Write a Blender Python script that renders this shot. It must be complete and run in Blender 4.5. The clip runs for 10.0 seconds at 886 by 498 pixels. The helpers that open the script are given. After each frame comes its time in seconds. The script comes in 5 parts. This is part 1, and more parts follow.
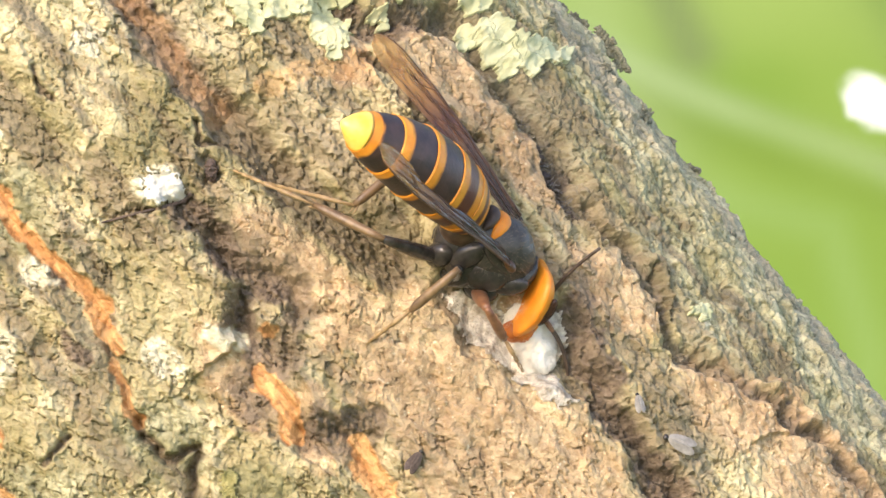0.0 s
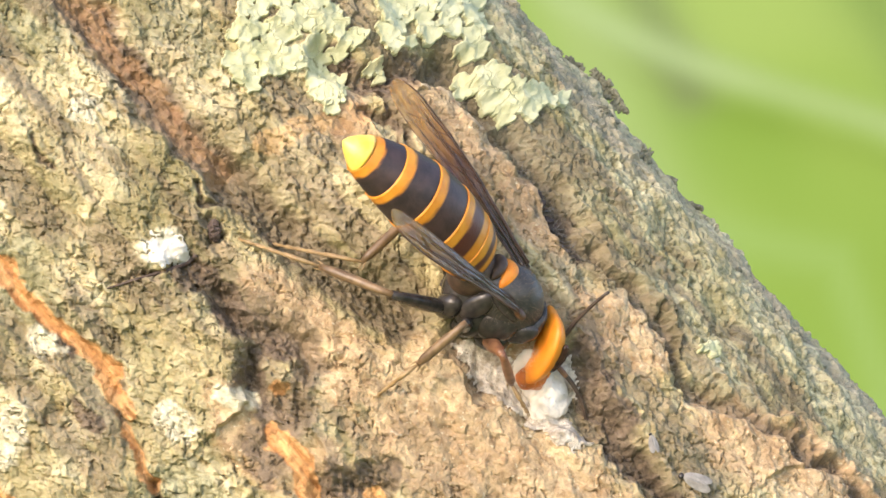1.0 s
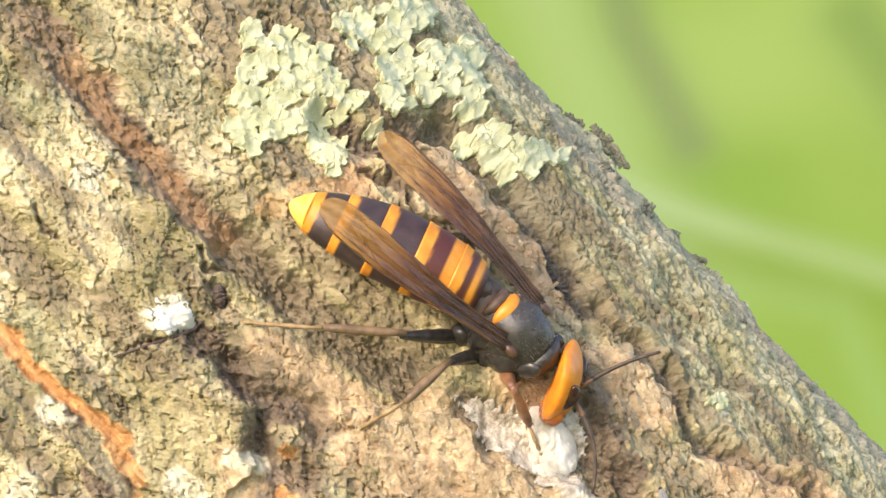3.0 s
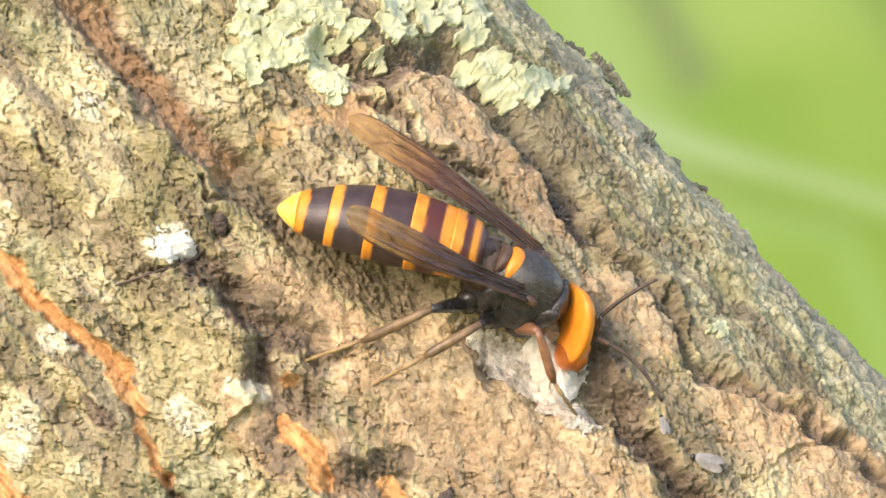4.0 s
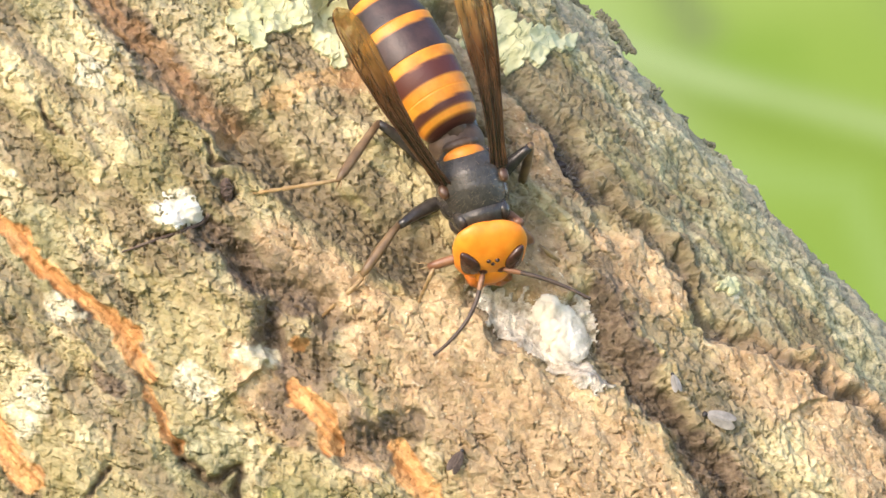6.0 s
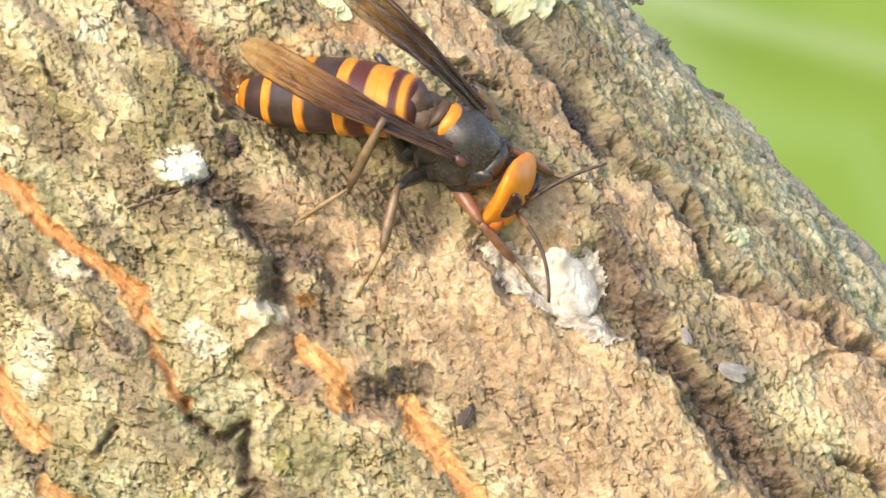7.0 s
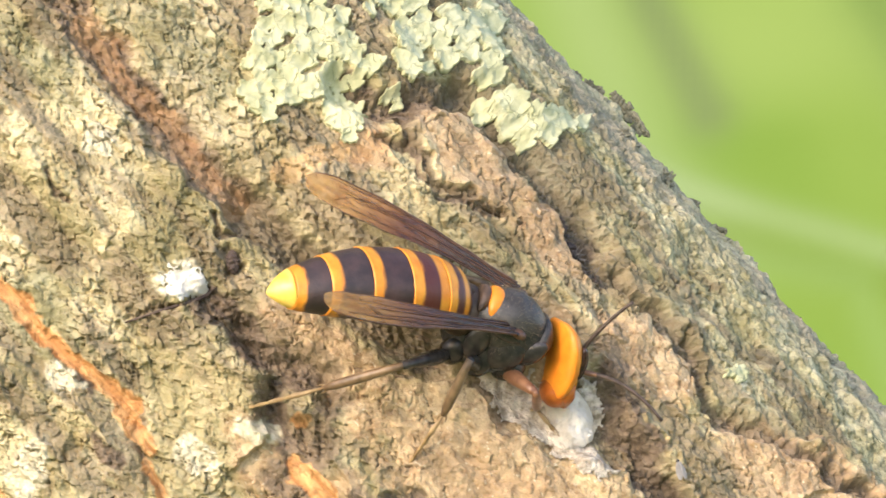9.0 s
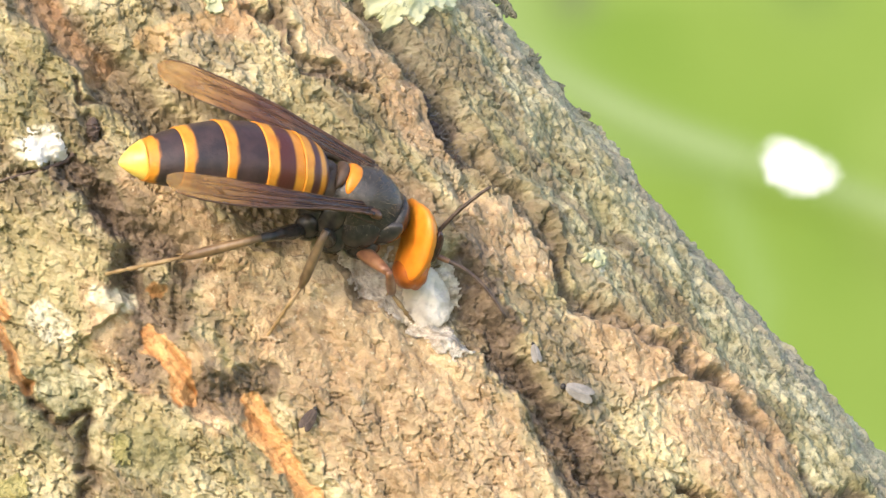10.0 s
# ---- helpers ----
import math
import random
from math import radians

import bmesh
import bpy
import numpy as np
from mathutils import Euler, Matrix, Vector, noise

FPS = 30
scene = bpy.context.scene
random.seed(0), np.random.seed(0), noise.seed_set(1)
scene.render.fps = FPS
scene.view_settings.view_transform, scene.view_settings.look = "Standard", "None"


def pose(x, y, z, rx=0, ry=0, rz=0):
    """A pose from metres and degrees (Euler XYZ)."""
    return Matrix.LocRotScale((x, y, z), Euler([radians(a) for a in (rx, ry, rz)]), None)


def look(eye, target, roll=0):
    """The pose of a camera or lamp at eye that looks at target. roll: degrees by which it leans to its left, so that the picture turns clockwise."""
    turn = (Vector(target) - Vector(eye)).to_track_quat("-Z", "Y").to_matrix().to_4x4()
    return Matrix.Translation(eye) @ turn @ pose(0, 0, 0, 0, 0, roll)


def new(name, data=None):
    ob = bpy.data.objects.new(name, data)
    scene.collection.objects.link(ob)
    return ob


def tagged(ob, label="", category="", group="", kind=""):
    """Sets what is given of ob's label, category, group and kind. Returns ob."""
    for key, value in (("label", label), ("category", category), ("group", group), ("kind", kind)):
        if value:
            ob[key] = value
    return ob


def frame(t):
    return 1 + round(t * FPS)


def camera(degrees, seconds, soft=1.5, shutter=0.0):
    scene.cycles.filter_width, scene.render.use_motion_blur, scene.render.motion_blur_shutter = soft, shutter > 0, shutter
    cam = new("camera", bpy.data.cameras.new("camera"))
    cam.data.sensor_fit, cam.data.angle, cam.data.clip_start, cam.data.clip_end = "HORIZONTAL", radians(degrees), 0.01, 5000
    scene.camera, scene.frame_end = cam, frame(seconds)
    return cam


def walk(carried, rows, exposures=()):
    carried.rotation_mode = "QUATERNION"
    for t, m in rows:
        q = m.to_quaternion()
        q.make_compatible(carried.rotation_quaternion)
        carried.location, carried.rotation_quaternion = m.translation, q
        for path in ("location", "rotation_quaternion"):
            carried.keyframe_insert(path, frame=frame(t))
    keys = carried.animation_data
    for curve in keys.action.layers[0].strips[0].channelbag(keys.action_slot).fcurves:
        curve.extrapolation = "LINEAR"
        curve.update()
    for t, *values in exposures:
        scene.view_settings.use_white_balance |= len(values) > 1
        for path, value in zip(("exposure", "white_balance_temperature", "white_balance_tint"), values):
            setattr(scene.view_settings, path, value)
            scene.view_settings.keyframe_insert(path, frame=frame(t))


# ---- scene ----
cam = camera(14.0, 10.0, soft=1.5, shutter=0.06)
# seconds, the place looked at (x, z), the eye's y, the roll; the eye stays on the y axis
PATH = [
    (0.0, 0.00189, -0.00452, -0.45486, 4.45),
    (0.2, 0.00207, -0.00489, -0.45486, 3.90),
    (0.4, 0.00201, -0.00436, -0.45486, 3.35),
    (0.5, 0.00151, -0.00375, -0.45486, 3.07),
    (0.6, 0.00176, -0.00291, -0.45489, 2.80),
    (0.7, 0.00157, -0.00169, -0.45493, 2.54),
    (0.8, 0.00142, -0.00054, -0.45496, 2.27),
    (0.9, 0.00122, 0.00040, -0.45500, 2.01),
    (1.0, 0.00087, 0.00169, -0.45504, 1.74),
    (1.2, 0.00094, 0.00271, -0.45507, 1.36),
    (1.5, 0.00045, 0.00314, -0.45513, 0.79),
    (2.0, 0.00020, 0.00426, -0.45499, 0.32),
    (2.2, 0.00024, 0.00528, -0.45513, 0.30),
    (3.3, 0.00017, 0.00968, -0.45590, 0.20),
    (3.5, 0.00016, 0.00646, -0.45590, 0.20),
    (3.7, 0.00036, 0.00203, -0.45603, 0.18),
    (3.8, 0.00036, 0.00139, -0.45609, 0.17),
    (4.0, 0.00011, 0.00016, -0.45622, 0.15),
    (4.5, 0.00000, -0.00000, -0.45608, 0.00),
    (5.0, -0.00014, -0.00038, -0.45645, -0.26),
    (5.2, -0.00004, -0.00084, -0.45600, -0.37),
    (6.3, -0.00123, -0.00638, -0.45354, -0.99),
    (6.5, -0.00136, -0.00725, -0.45309, -1.10),
    (6.7, -0.00174, -0.00796, -0.45212, -1.20),
    (7.0, -0.00197, -0.01049, -0.45068, -1.34),
    (7.5, -0.00234, -0.01310, -0.44872, -1.38),
    (8.0, -0.00278, -0.01454, -0.44864, -1.03),
    (8.2, -0.00620, -0.01326, -0.44871, -0.71),
    (8.3, -0.00895, -0.01056, -0.44874, -0.56),
    (8.4, -0.01219, -0.00632, -0.44878, -0.40),
    (8.5, -0.01565, -0.00055, -0.44881, -0.24),
    (8.6, -0.01698, 0.00457, -0.44894, -0.04),
    (8.7, -0.01644, 0.00850, -0.44906, 0.16),
    (8.8, -0.01337, 0.00971, -0.44918, 0.36),
    (8.9, -0.00839, 0.00814, -0.44931, 0.56),
    (9.0, -0.00182, 0.00511, -0.44943, 0.76),
    (9.1, 0.00334, 0.00233, -0.44930, 0.96),
    (9.2, 0.00788, -0.00013, -0.44917, 1.16),
    (9.3, 0.01110, -0.00237, -0.44903, 1.36),
    (9.4, 0.01305, -0.00433, -0.44890, 1.56),
    (9.5, 0.01471, -0.00588, -0.44877, 1.76),
    (9.6, 0.01498, -0.00703, -0.44856, 1.96),
    (9.8, 0.01556, -0.00877, -0.44813, 2.35),
    (10.0, 0.01598, -0.00965, -0.44771, 2.75),
]
walk(cam, [(t, look((0, y, 0), (x, 0, z), roll)) for t, x, z, y, roll in PATH], exposures=[(0, 0.34, 6700, 20), (10, 0.34, 6700, 20)])

# ---- light ----
world = bpy.data.worlds.new("sky")
scene.world = world
world.use_nodes = True
sky = world.node_tree.nodes.new("ShaderNodeTexSky")
sky.sky_type, sky.sun_disc = "NISHITA", False
sky.sun_elevation, sky.sun_rotation = radians(27), radians(216)
world.node_tree.links.new(sky.outputs[0], world.node_tree.nodes["Background"].inputs[0])
world.node_tree.nodes["Background"].inputs[1].default_value = 0.345
sun = new("sun", bpy.data.lights.new("sun", "SUN"))
sun.data.energy, sun.data.angle, sun.data.color = 2.3, radians(16), (1.0, 0.88, 0.66)
sun.matrix_world = look((-0.72, -1.0, 0.62), (0, 0, 0))

MM = 0.001


# ---- noise and shape arithmetic ----
def hashed(i, j, s):
    n = (i * 374761393 + j * 668265263 + s * 974634777) & 0xFFFFFFFF
    n = ((n ^ (n >> 13)) * 1274126177) & 0xFFFFFFFF
    return ((n ^ (n >> 16)) & 0xFFFF) / 65535.0


def grain(x, y, s=0):
    i, j = np.floor(x).astype(np.int64), np.floor(y).astype(np.int64)
    a, b = x - i, y - j
    a, b = a * a * a * (a * (a * 6 - 15) + 10), b * b * b * (b * (b * 6 - 15) + 10)
    top = hashed(i, j, s) * (1 - a) + hashed(i + 1, j, s) * a
    low = hashed(i, j + 1, s) * (1 - a) + hashed(i + 1, j + 1, s) * a
    return (top * (1 - b) + low * b) * 2 - 1


def rough(x, y, s=0, octaves=4):
    total, size = 0, 1.0
    for k in range(octaves):
        total = total + size * grain(x * 2 ** k + 17.3 * k, y * 2 ** k - 9.1 * k, s + k)
        size *= 0.5
    return total


def cells(x, y, s=0):
    """Distance to the border of irregular cells, a random number for each cell, and a random tilt of its top."""
    i, j = np.floor(x).astype(np.int64), np.floor(y).astype(np.int64)
    one, two = np.full(x.shape, 9.0), np.full(x.shape, 9.0)
    mark, lean = np.zeros(x.shape), np.zeros(x.shape)
    for di in (-1, 0, 1):
        for dj in (-1, 0, 1):
            p, q = i + di, j + dj
            ex, ey = x - p - hashed(p, q, s), y - q - hashed(p, q, s + 5)
            d = np.hypot(ex, ey)
            near = d < one
            two = np.where(near, one, np.minimum(two, d))
            mark = np.where(near, hashed(p, q, s + 9), mark)
            lean = np.where(near, ex * (hashed(p, q, s + 21) - 0.5) + ey * (hashed(p, q, s + 33) - 0.5), lean)
            one = np.where(near, d, one)
    return two - one, mark, lean


def ease(v, low, high):
    v = np.clip((v - low) / (high - low), 0, 1)
    return v * v * (3 - 2 * v)


def along(x, z, points):
    """Distance to a line of points, and on which side of it (+ to the left of its way)."""
    best, side = np.full(x.shape, 1e9), np.zeros(x.shape)
    for (ax, az), (bx, bz) in zip(points, points[1:]):
        dx, dz = bx - ax, bz - az
        k = np.clip(((x - ax) * dx + (z - az) * dz) / (dx * dx + dz * dz), 0, 1)
        ex, ez = x - ax - k * dx, z - az - k * dz
        d = np.hypot(ex, ez)
        s = np.sign(dx * ez - dz * ex)
        side = np.where(d < best, s, side)
        best = np.minimum(best, d)
    return best, side


def blobs(x, z, spots):
    """How deep inside the nearest of some ellipses (x, z, long, short, degrees); 1 in the middle, 0 on the rim."""
    most = np.full(x.shape, -9.0)
    for px, pz, a, b, turn in spots:
        c, s = math.cos(radians(turn)), math.sin(radians(turn))
        u, v = (x - px) * c + (z - pz) * s, (z - pz) * c - (x - px) * s
        most = np.maximum(most, 1 - np.hypot(u / a, v / b))
    return most


# ---- the leaning trunk, in millimetres: u down along its axis, w across ----
AXIS, ACROSS = (0.686, -0.727), (0.727, 0.686)
MIDDLE, HALF, DEEP, BULGE = -55.0, 87.0, 52.0, 2.4

FURROWS = []  # line, width, depth


def furrow(line, wide, deep):
    FURROWS.append((line, wide, deep))


furrow([(-53.7, 39.8), (-48.9, 34.8), (-43.9, 27.7), (-38.2, 21.4), (-32.5, 15.7), (-26.8, 10.4)], 2.4, 1.0)
furrow([(-26.4, 9.3), (-20.1, 4.2), (-11.6, -2.8), (-4.5, -7.2)], 3.2, 2.2)
furrow([(-64.2, 7.7), (-56.1, -1.4), (-50.5, -7.0), (-43.4, -13.0), (-38.8, -16.8)], 1.2, 1.3)
furrow([(-40.0, -17.1), (-38.2, -23.2), (-34.2, -28.9)], 0.9, 1.2)
furrow([(-7.1, -30.6), (-2.5, -36.7), (2.3, -43.8), (5.0, -48.5)], 1.6, 1.5)
furrow([(-57.8, -25.8), (-55.1, -32.1), (-52.5, -38.5), (-49.0, -42.1)], 1.6, 1.4)
furrow([(-20.5, -22.1), (-17.4, -25.0), (-14.6, -28.3)], 1.9, 1.0)
furrow([(-31.1, -1.7), (-26.8, -6.0), (-23.6, -11.0), (-22.9, -15.7)], 2.2, 1.7)
furrow([(-26.8, -5.7), (-20.4, -9.6), (-13.9, -13.2)], 2.0, 1.8)
furrow([(-6.9, 21.4), (-5.3, 17.3), (-2.9, 13.4), (1.2, 11.4), (5.7, 9.5)], 0.6, 1.5)
furrow([(-16.4, 26.0), (-10.6, 23.9), (-6.9, 22.9), (-1.8, 24.1)], 1.8, 2.4)
furrow([(0.4, 26.1), (6.4, 20.2), (10.9, 14.9), (14.2, 11.2), (17.1, 5.6)], 2.2, 3.0)
furrow([(18.2, 4.2), (24.9, -2.2), (30.1, -8.1), (32.9, -14.7), (40.5, -18.5), (52.8, -25.7), (61.2, -32.9)], 1.1, 2.4)
furrow([(4.8, -11.5), (9.9, -14.4), (15.7, -17.4)], 3.4, 2.4)
furrow([(17.4, -13.1), (21.5, -19.6), (25.7, -24.7), (29.9, -30.2), (34.7, -36.3), (43.8, -45.2)], 2.4, 3.0)
furrow([(-22.5, -12.1), (-21.8, -17.8), (-23.6, -15.7)], 2.0, 0.7)
furrow([(-12.9, -29.0), (-8.7, -29.8), (-6.6, -30.6)], 2.4, 0.8)
furrow([(-51.2, 14.4), (-49.3, 10.1)], 0.4, 1.0)
furrow([(-38.2, -3.5), (-34.7, -2.1), (-31.5, -1.4)], 0.5, 0.9)
furrow([(48.7, -38.4), (53.6, -42.2)], 0.9, 1.8)
furrow([(66.5, -37.2), (68.9, -39.3), (73.0, -41.5)], 1.2, 2.0)
furrow([(-30.9, 8.8), (-29.9, 5.8), (-27.3, 6.4)], 0.5, 1.4)
furrow([(-29.0, 3.3), (-27.2, 2.2)], 1.1, 1.6)
furrow([(-34.0, -29.4), (-30.9, -33.1), (-27.3, -32.5), (-26.9, -36.6), (-26.0, -41.2), (-26.5, -45.2)], 0.8, 2.0)
furrow([(-46.1, -35.2), (-44.2, -32.1)], 0.5, 1.2)
furrow([(48.5, -38.9), (53.5, -41.3)], 0.7, 1.6)
furrow([(-65.4, 1.9), (-61.8, -2.4), (-59.7, -5.9)], 0.35, 1.0)
furrow([(-10.5, 18.3), (-6.9, 18.8)], 0.8, 1.0)
furrow([(-16.4, 24.2), (-12.0, 23.1), (-6.9, 23.6), (-1.8, 26.8)], 1.1, 1.4)
furrow([(-22.5, -14.3), (-21.1, -18.6), (-16.8, -18.6)], 2.2, 1.8)
furrow([(-45.7, 29.6), (-39.9, 23.1), (-34.2, 18.1), (-27.7, 10.9), (-20.5, 4.0)], 3.2, 1.2)
furrow([(-13.2, -29.1), (-9.0, -28.0), (-5.4, -27.6)], 1.8, 1.2)
LEDGES = []  # line, height of the bark that rises on its left, how far that reaches


def ledge(line, high, reach):
    LEDGES.append((line, high, reach))


# pale slab over the dark furrow
ledge([(-27.5, -22.0), (-23.9, -19.1), (-23.2, -15.0), (-24.5, -10.7), (-27.5, -6.7), (-31.5, -2.9)], 1.7, 4.5)
# broad brown slab below the hollow
ledge([(43.0, -45.0), (34.5, -35.8), (27.8, -28.2), (23.7, -23.9), (15.7, -21.5), (10.6, -19.8), (5.6, -18.0), (2.2, -12.4), (-6.1, -10.7), (-13.2, -11.4), (-15.2, -14.3), (-16.1, -20.0), (-13.2, -25.7)], 1.9, 6.0)
# brown plate under the lichens
ledge([(17.4, 0.1), (13.0, 8.2), (9.0, 15.3), (3.4, 19.3), (-1.0, 23.6), (-6.0, 22.1), (-6.7, 18.4), (-5.3, 14.6), (-1.4, 11.6), (4.8, 9.5)], 1.3, 5.0)
# brown slab beside the grey rim
ledge([(58.5, -27.0), (52.5, -19.9), (41.3, -18.5), (35.6, -15.8), (33.4, -11.8), (30.6, -4.4), (24.1, -2.9), (18.9, 0.8)], 1.4, 6.0)
# flake at the foot of the rim
ledge([(45.4, -26.8), (49.4, -25.2), (53.7, -24.4), (53.1, -20.8), (48.4, -19.2), (43.6, -19.6)], 0.9, 3.0)
# cream strip below the cracked plate
ledge([(16.6, -5.8), (10.7, 0.8), (6.3, 6.7), (-0.3, 10.3), (-5.0, 13.6), (-9.1, 17.2)], 0.9, 4.0)
# crust over the left streak
ledge([(-54.6, -14.2), (-58.1, -8.5), (-60.3, -4.2)], 0.6, 4.0)
# lower crust slab
ledge([(-13.3, -32.0), (-18.8, -29.0), (-23.1, -29.3), (-25.2, -32.4), (-24.6, -38.8), (-21.9, -45.2)], 1.3, 4.5)
# upper crust ridge
ledge([(-22.6, 3.7), (-27.6, 8.0), (-32.7, 12.3), (-38.4, 17.3), (-42.8, 23.8), (-46.4, 28.9)], 0.8, 5.0)
# pale slab beside the orange streak
ledge([(-42.0, -18.9), (-49.0, -14.0), (-57.5, -7.5), (-63.9, -2.7), (-67.5, 2.9)], 0.9, 4.0)
PLATES = []  # middle, long, short, turn, height


def plate(x, z, long, short, turn, high):
    PLATES.append(([(x, z)], long, short, turn, high))


plate(24.8, 24.2, 7.0, 2.8, -46, 0.8)
plate(22.0, 25.5, 3.0, 1.8, -44, 0.5)
plate(1.2, 16.7, 11.5, 5.1, -44, 1.33)
plate(8.6, 10.4, 6, 3.2, -42, 1.05)
plate(-3.2, 7.4, 12, 4.2, -38, 0.84)
plate(25.5, -9.5, 8.5, 4.6, -42, 1.19)
plate(35.8, -19.5, 6, 3.2, -30, 0.98)
plate(47.2, -25.2, 8, 3.4, -38, 1.12)
plate(2.8, -24.6, 20, 8.5, -36, 1.05)
plate(21.0, -33.7, 15, 7, -45, 1.12)
plate(-31.1, -11.4, 9.5, 5.5, -52, 1.26)
plate(-16.1, -7.1, 11, 3.4, -42, 0.7)
plate(-43.3, 8.0, 16, 5.0, -45, 0.7)
plate(-47.5, -2.8, 9, 4.0, -50, 0.84)
plate(-15.8, -35.9, 8, 5.5, -20, 1.05)
plate(-37.6, -34.7, 6, 4.0, 10, 0.84)
plate(-48.6, -26.0, 8, 5.0, -60, 0.91)
plate(-42.4, 25.6, 12, 3.2, -46, 0.42)
plate(-54.2, 16.2, 14, 4.0, -46, 0.84)
plate(-67.3, -4.2, 8, 5, -60, 0.98)
plate(41.2, -7.5, 14, 4.0, -44, 0.56)
plate(57.7, -34.3, 14, 5, -42, 0.7)
RUST = []  # line, half its width, strength of the orange inner bark


def bared(line, wide, much):
    RUST.append((line, wide, much))


bared([(-47.1, 32.5), (-42.1, 24.9), (-37.6, 21.5), (-34.0, 17.7), (-27.7, 10.2)], 1.7, 0.28)
bared([(-61.8, 5.6), (-57.0, -0.5), (-50.8, -6.7), (-45.2, -11.0), (-41.6, -14.6), (-37.8, -19.8)], 1.35, 1.0)
bared([(-38.6, -22.3), (-36.7, -26.2), (-34.0, -29.1)], 0.95, 1.0)
bared([(-7.2, -30.1), (-4.1, -35.0), (1.4, -42.2), (4.8, -47.2)], 1.5, 1.0)
bared([(-58.9, -25.5), (-55.8, -29.4), (-54.1, -32.6)], 1.9, 0.95)
bared([(-52.8, -38.6), (-48.0, -41.9)], 1.2, 0.8)
bared([(-19.8, -22.7), (-16.7, -25.6), (-15.0, -29.1)], 1.75, 1.1)
bared([(-19.2, -16.2), (-18.6, -16.9)], 1.1, 0.9)
bared([(-22.7, 13.8), (-13.4, 17.6), (-10.5, 18.3)], 1.5, 0.35)
STREAKS = []  # line, half its width, strength of its dark brown: stains and painted furrow shade


def streak(line, wide, much):
    STREAKS.append((line, wide, much))


streak([(-6.9, 19.9), (-5.6, 14.8), (-1.6, 11.5), (5.0, 9.2)], 0.7, 0.95)
streak([(4.9, 19.4), (9.0, 16.0), (11.6, 11.2), (14.9, 7.5), (18.2, 1.6)], 1.9, 0.95)
# shaded flank beside the orange strip, put into the colour
streak([(-67.5, 4.7), (-61.8, -1.7), (-54.0, -9.4), (-44.8, -16.1), (-40.6, -20.0)], 1.9, 0.5)
streak([(-38.6, 27.5), (-32.1, 21.0), (-24.8, 13.8), (-19.1, 8.0)], 3.2, 0.25)
streak([(-37.2, 31.9), (-32.9, 27.6)], 3.0, 0.3)
streak([(-16.3, 17.5), (-13.4, 13.1)], 1.5, 0.3)
streak([(-15.8, -14.3), (-16.4, -19.9), (-18.7, -21.3), (-21.9, -22.6), (-19.9, -27.2)], 2.3, 0.85)
streak([(27.9, -25.0), (33.2, -30.9), (40.3, -37.5), (46.7, -43.4)], 2.8, 0.7)
streak([(-24.1, -4.3), (-18.5, -8.6), (-15.8, -11.5)], 2.0, 0.7)
streak([(-42.9, -20.1), (-40.5, -23.7), (-41.7, -26.5)], 2.2, 0.55)
streak([(-53.9, -22.0), (-50.4, -24.9)], 1.5, 0.4)
streak([(-41.3, -15.1), (-38.5, -19.3)], 1.8, 0.6)
# two brown valleys with their shade painted in
streak([(-45.7, 29.6), (-39.9, 23.1), (-34.2, 18.1), (-27.7, 10.9), (-21.9, 5.1), (-18.3, 2.2)], 2.0, 0.5)
streak([(-31.5, -2.7), (-26.8, -6.4), (-22.5, -10.0), (-18.2, -11.4)], 2.0, 0.9)
streak([(-23.6, -14.3), (-21.4, -18.6), (-17.5, -18.9)], 2.0, 0.85)
streak([(-13.2, -28.8), (-9.0, -27.7), (-5.1, -27.4)], 2.0, 0.9)
streak([(18.8, -8.4), (22.4, -14.6), (23.8, -20.3), (27.4, -26.1)], 2.3, 0.8)
streak([(26.1, -23.9), (30.3, -29.7), (37.4, -37.0), (43.8, -43.3)], 2.0, 0.75)
streak([(1.2, 26.1), (5.6, 18.2), (10.1, 15.3), (13.0, 9.7), (17.4, 2.7)], 1.5, 0.8)
streak([(30.7, -3.7), (34.2, -11.8), (38.3, -15.9), (46.0, -18.6)], 1.7, 0.55)
streak([(-14.2, 23.8), (-6.2, 24.5), (-1.8, 26.8), (1.9, 26.2)], 1.3, 0.85)
streak([(-6.5, 21.4), (-5.7, 15.3)], 0.8, 0.7)
streak([(-44.6, -21.4), (-41.7, -23.9)], 2.4, 0.5)
streak([(-27.2, -32.4), (-26.8, -38.7), (-26.0, -45.1)], 1.0, 0.8)
streak([(-70.4, 21.7), (-65.4, 18.1), (-59.0, 12.5)], 2.0, 0.45)
streak([(-2.5, -20.3), (-6.1, -23.0)], 1.0, 0.4)


def spots(points, long, short, turn=-47):
    return [(x, z, long, short, turn) for x, z in points]


TAN = (spots([(11.0, -6.8)], 6, 4.5, -45) + spots([(-12.6, -27.9)], 7, 4, -40) + spots([(-22.4, -21.8)], 9, 5, -45) + spots([(-45.3, 29.9)], 12, 2.8, -50) + spots([(-32.5, 15.7)], 10, 2.8, -44) + spots([(2.8, -21.8)], 18, 10, -35) + spots([(18.2, -32.1)], 17, 8) + spots([(1.2, 17.0)], 11, 5) + spots([(24.7, -8.8)], 9, 4.5, -40)
       + spots([(43.4, -23.6)], 13, 4.5, -35) + spots([(-12.0, 18.3)], 4, 3) + spots([(-16.1, -8.6)], 12, 4, -40) + spots([(12.2, 6.0)], 7, 3) + spots([(55.4, -32.9)], 18, 7) + spots([(15.9, -36.3)], 26, 12, -40) + spots([(-7.0, -15.8)], 10, 5, -30))
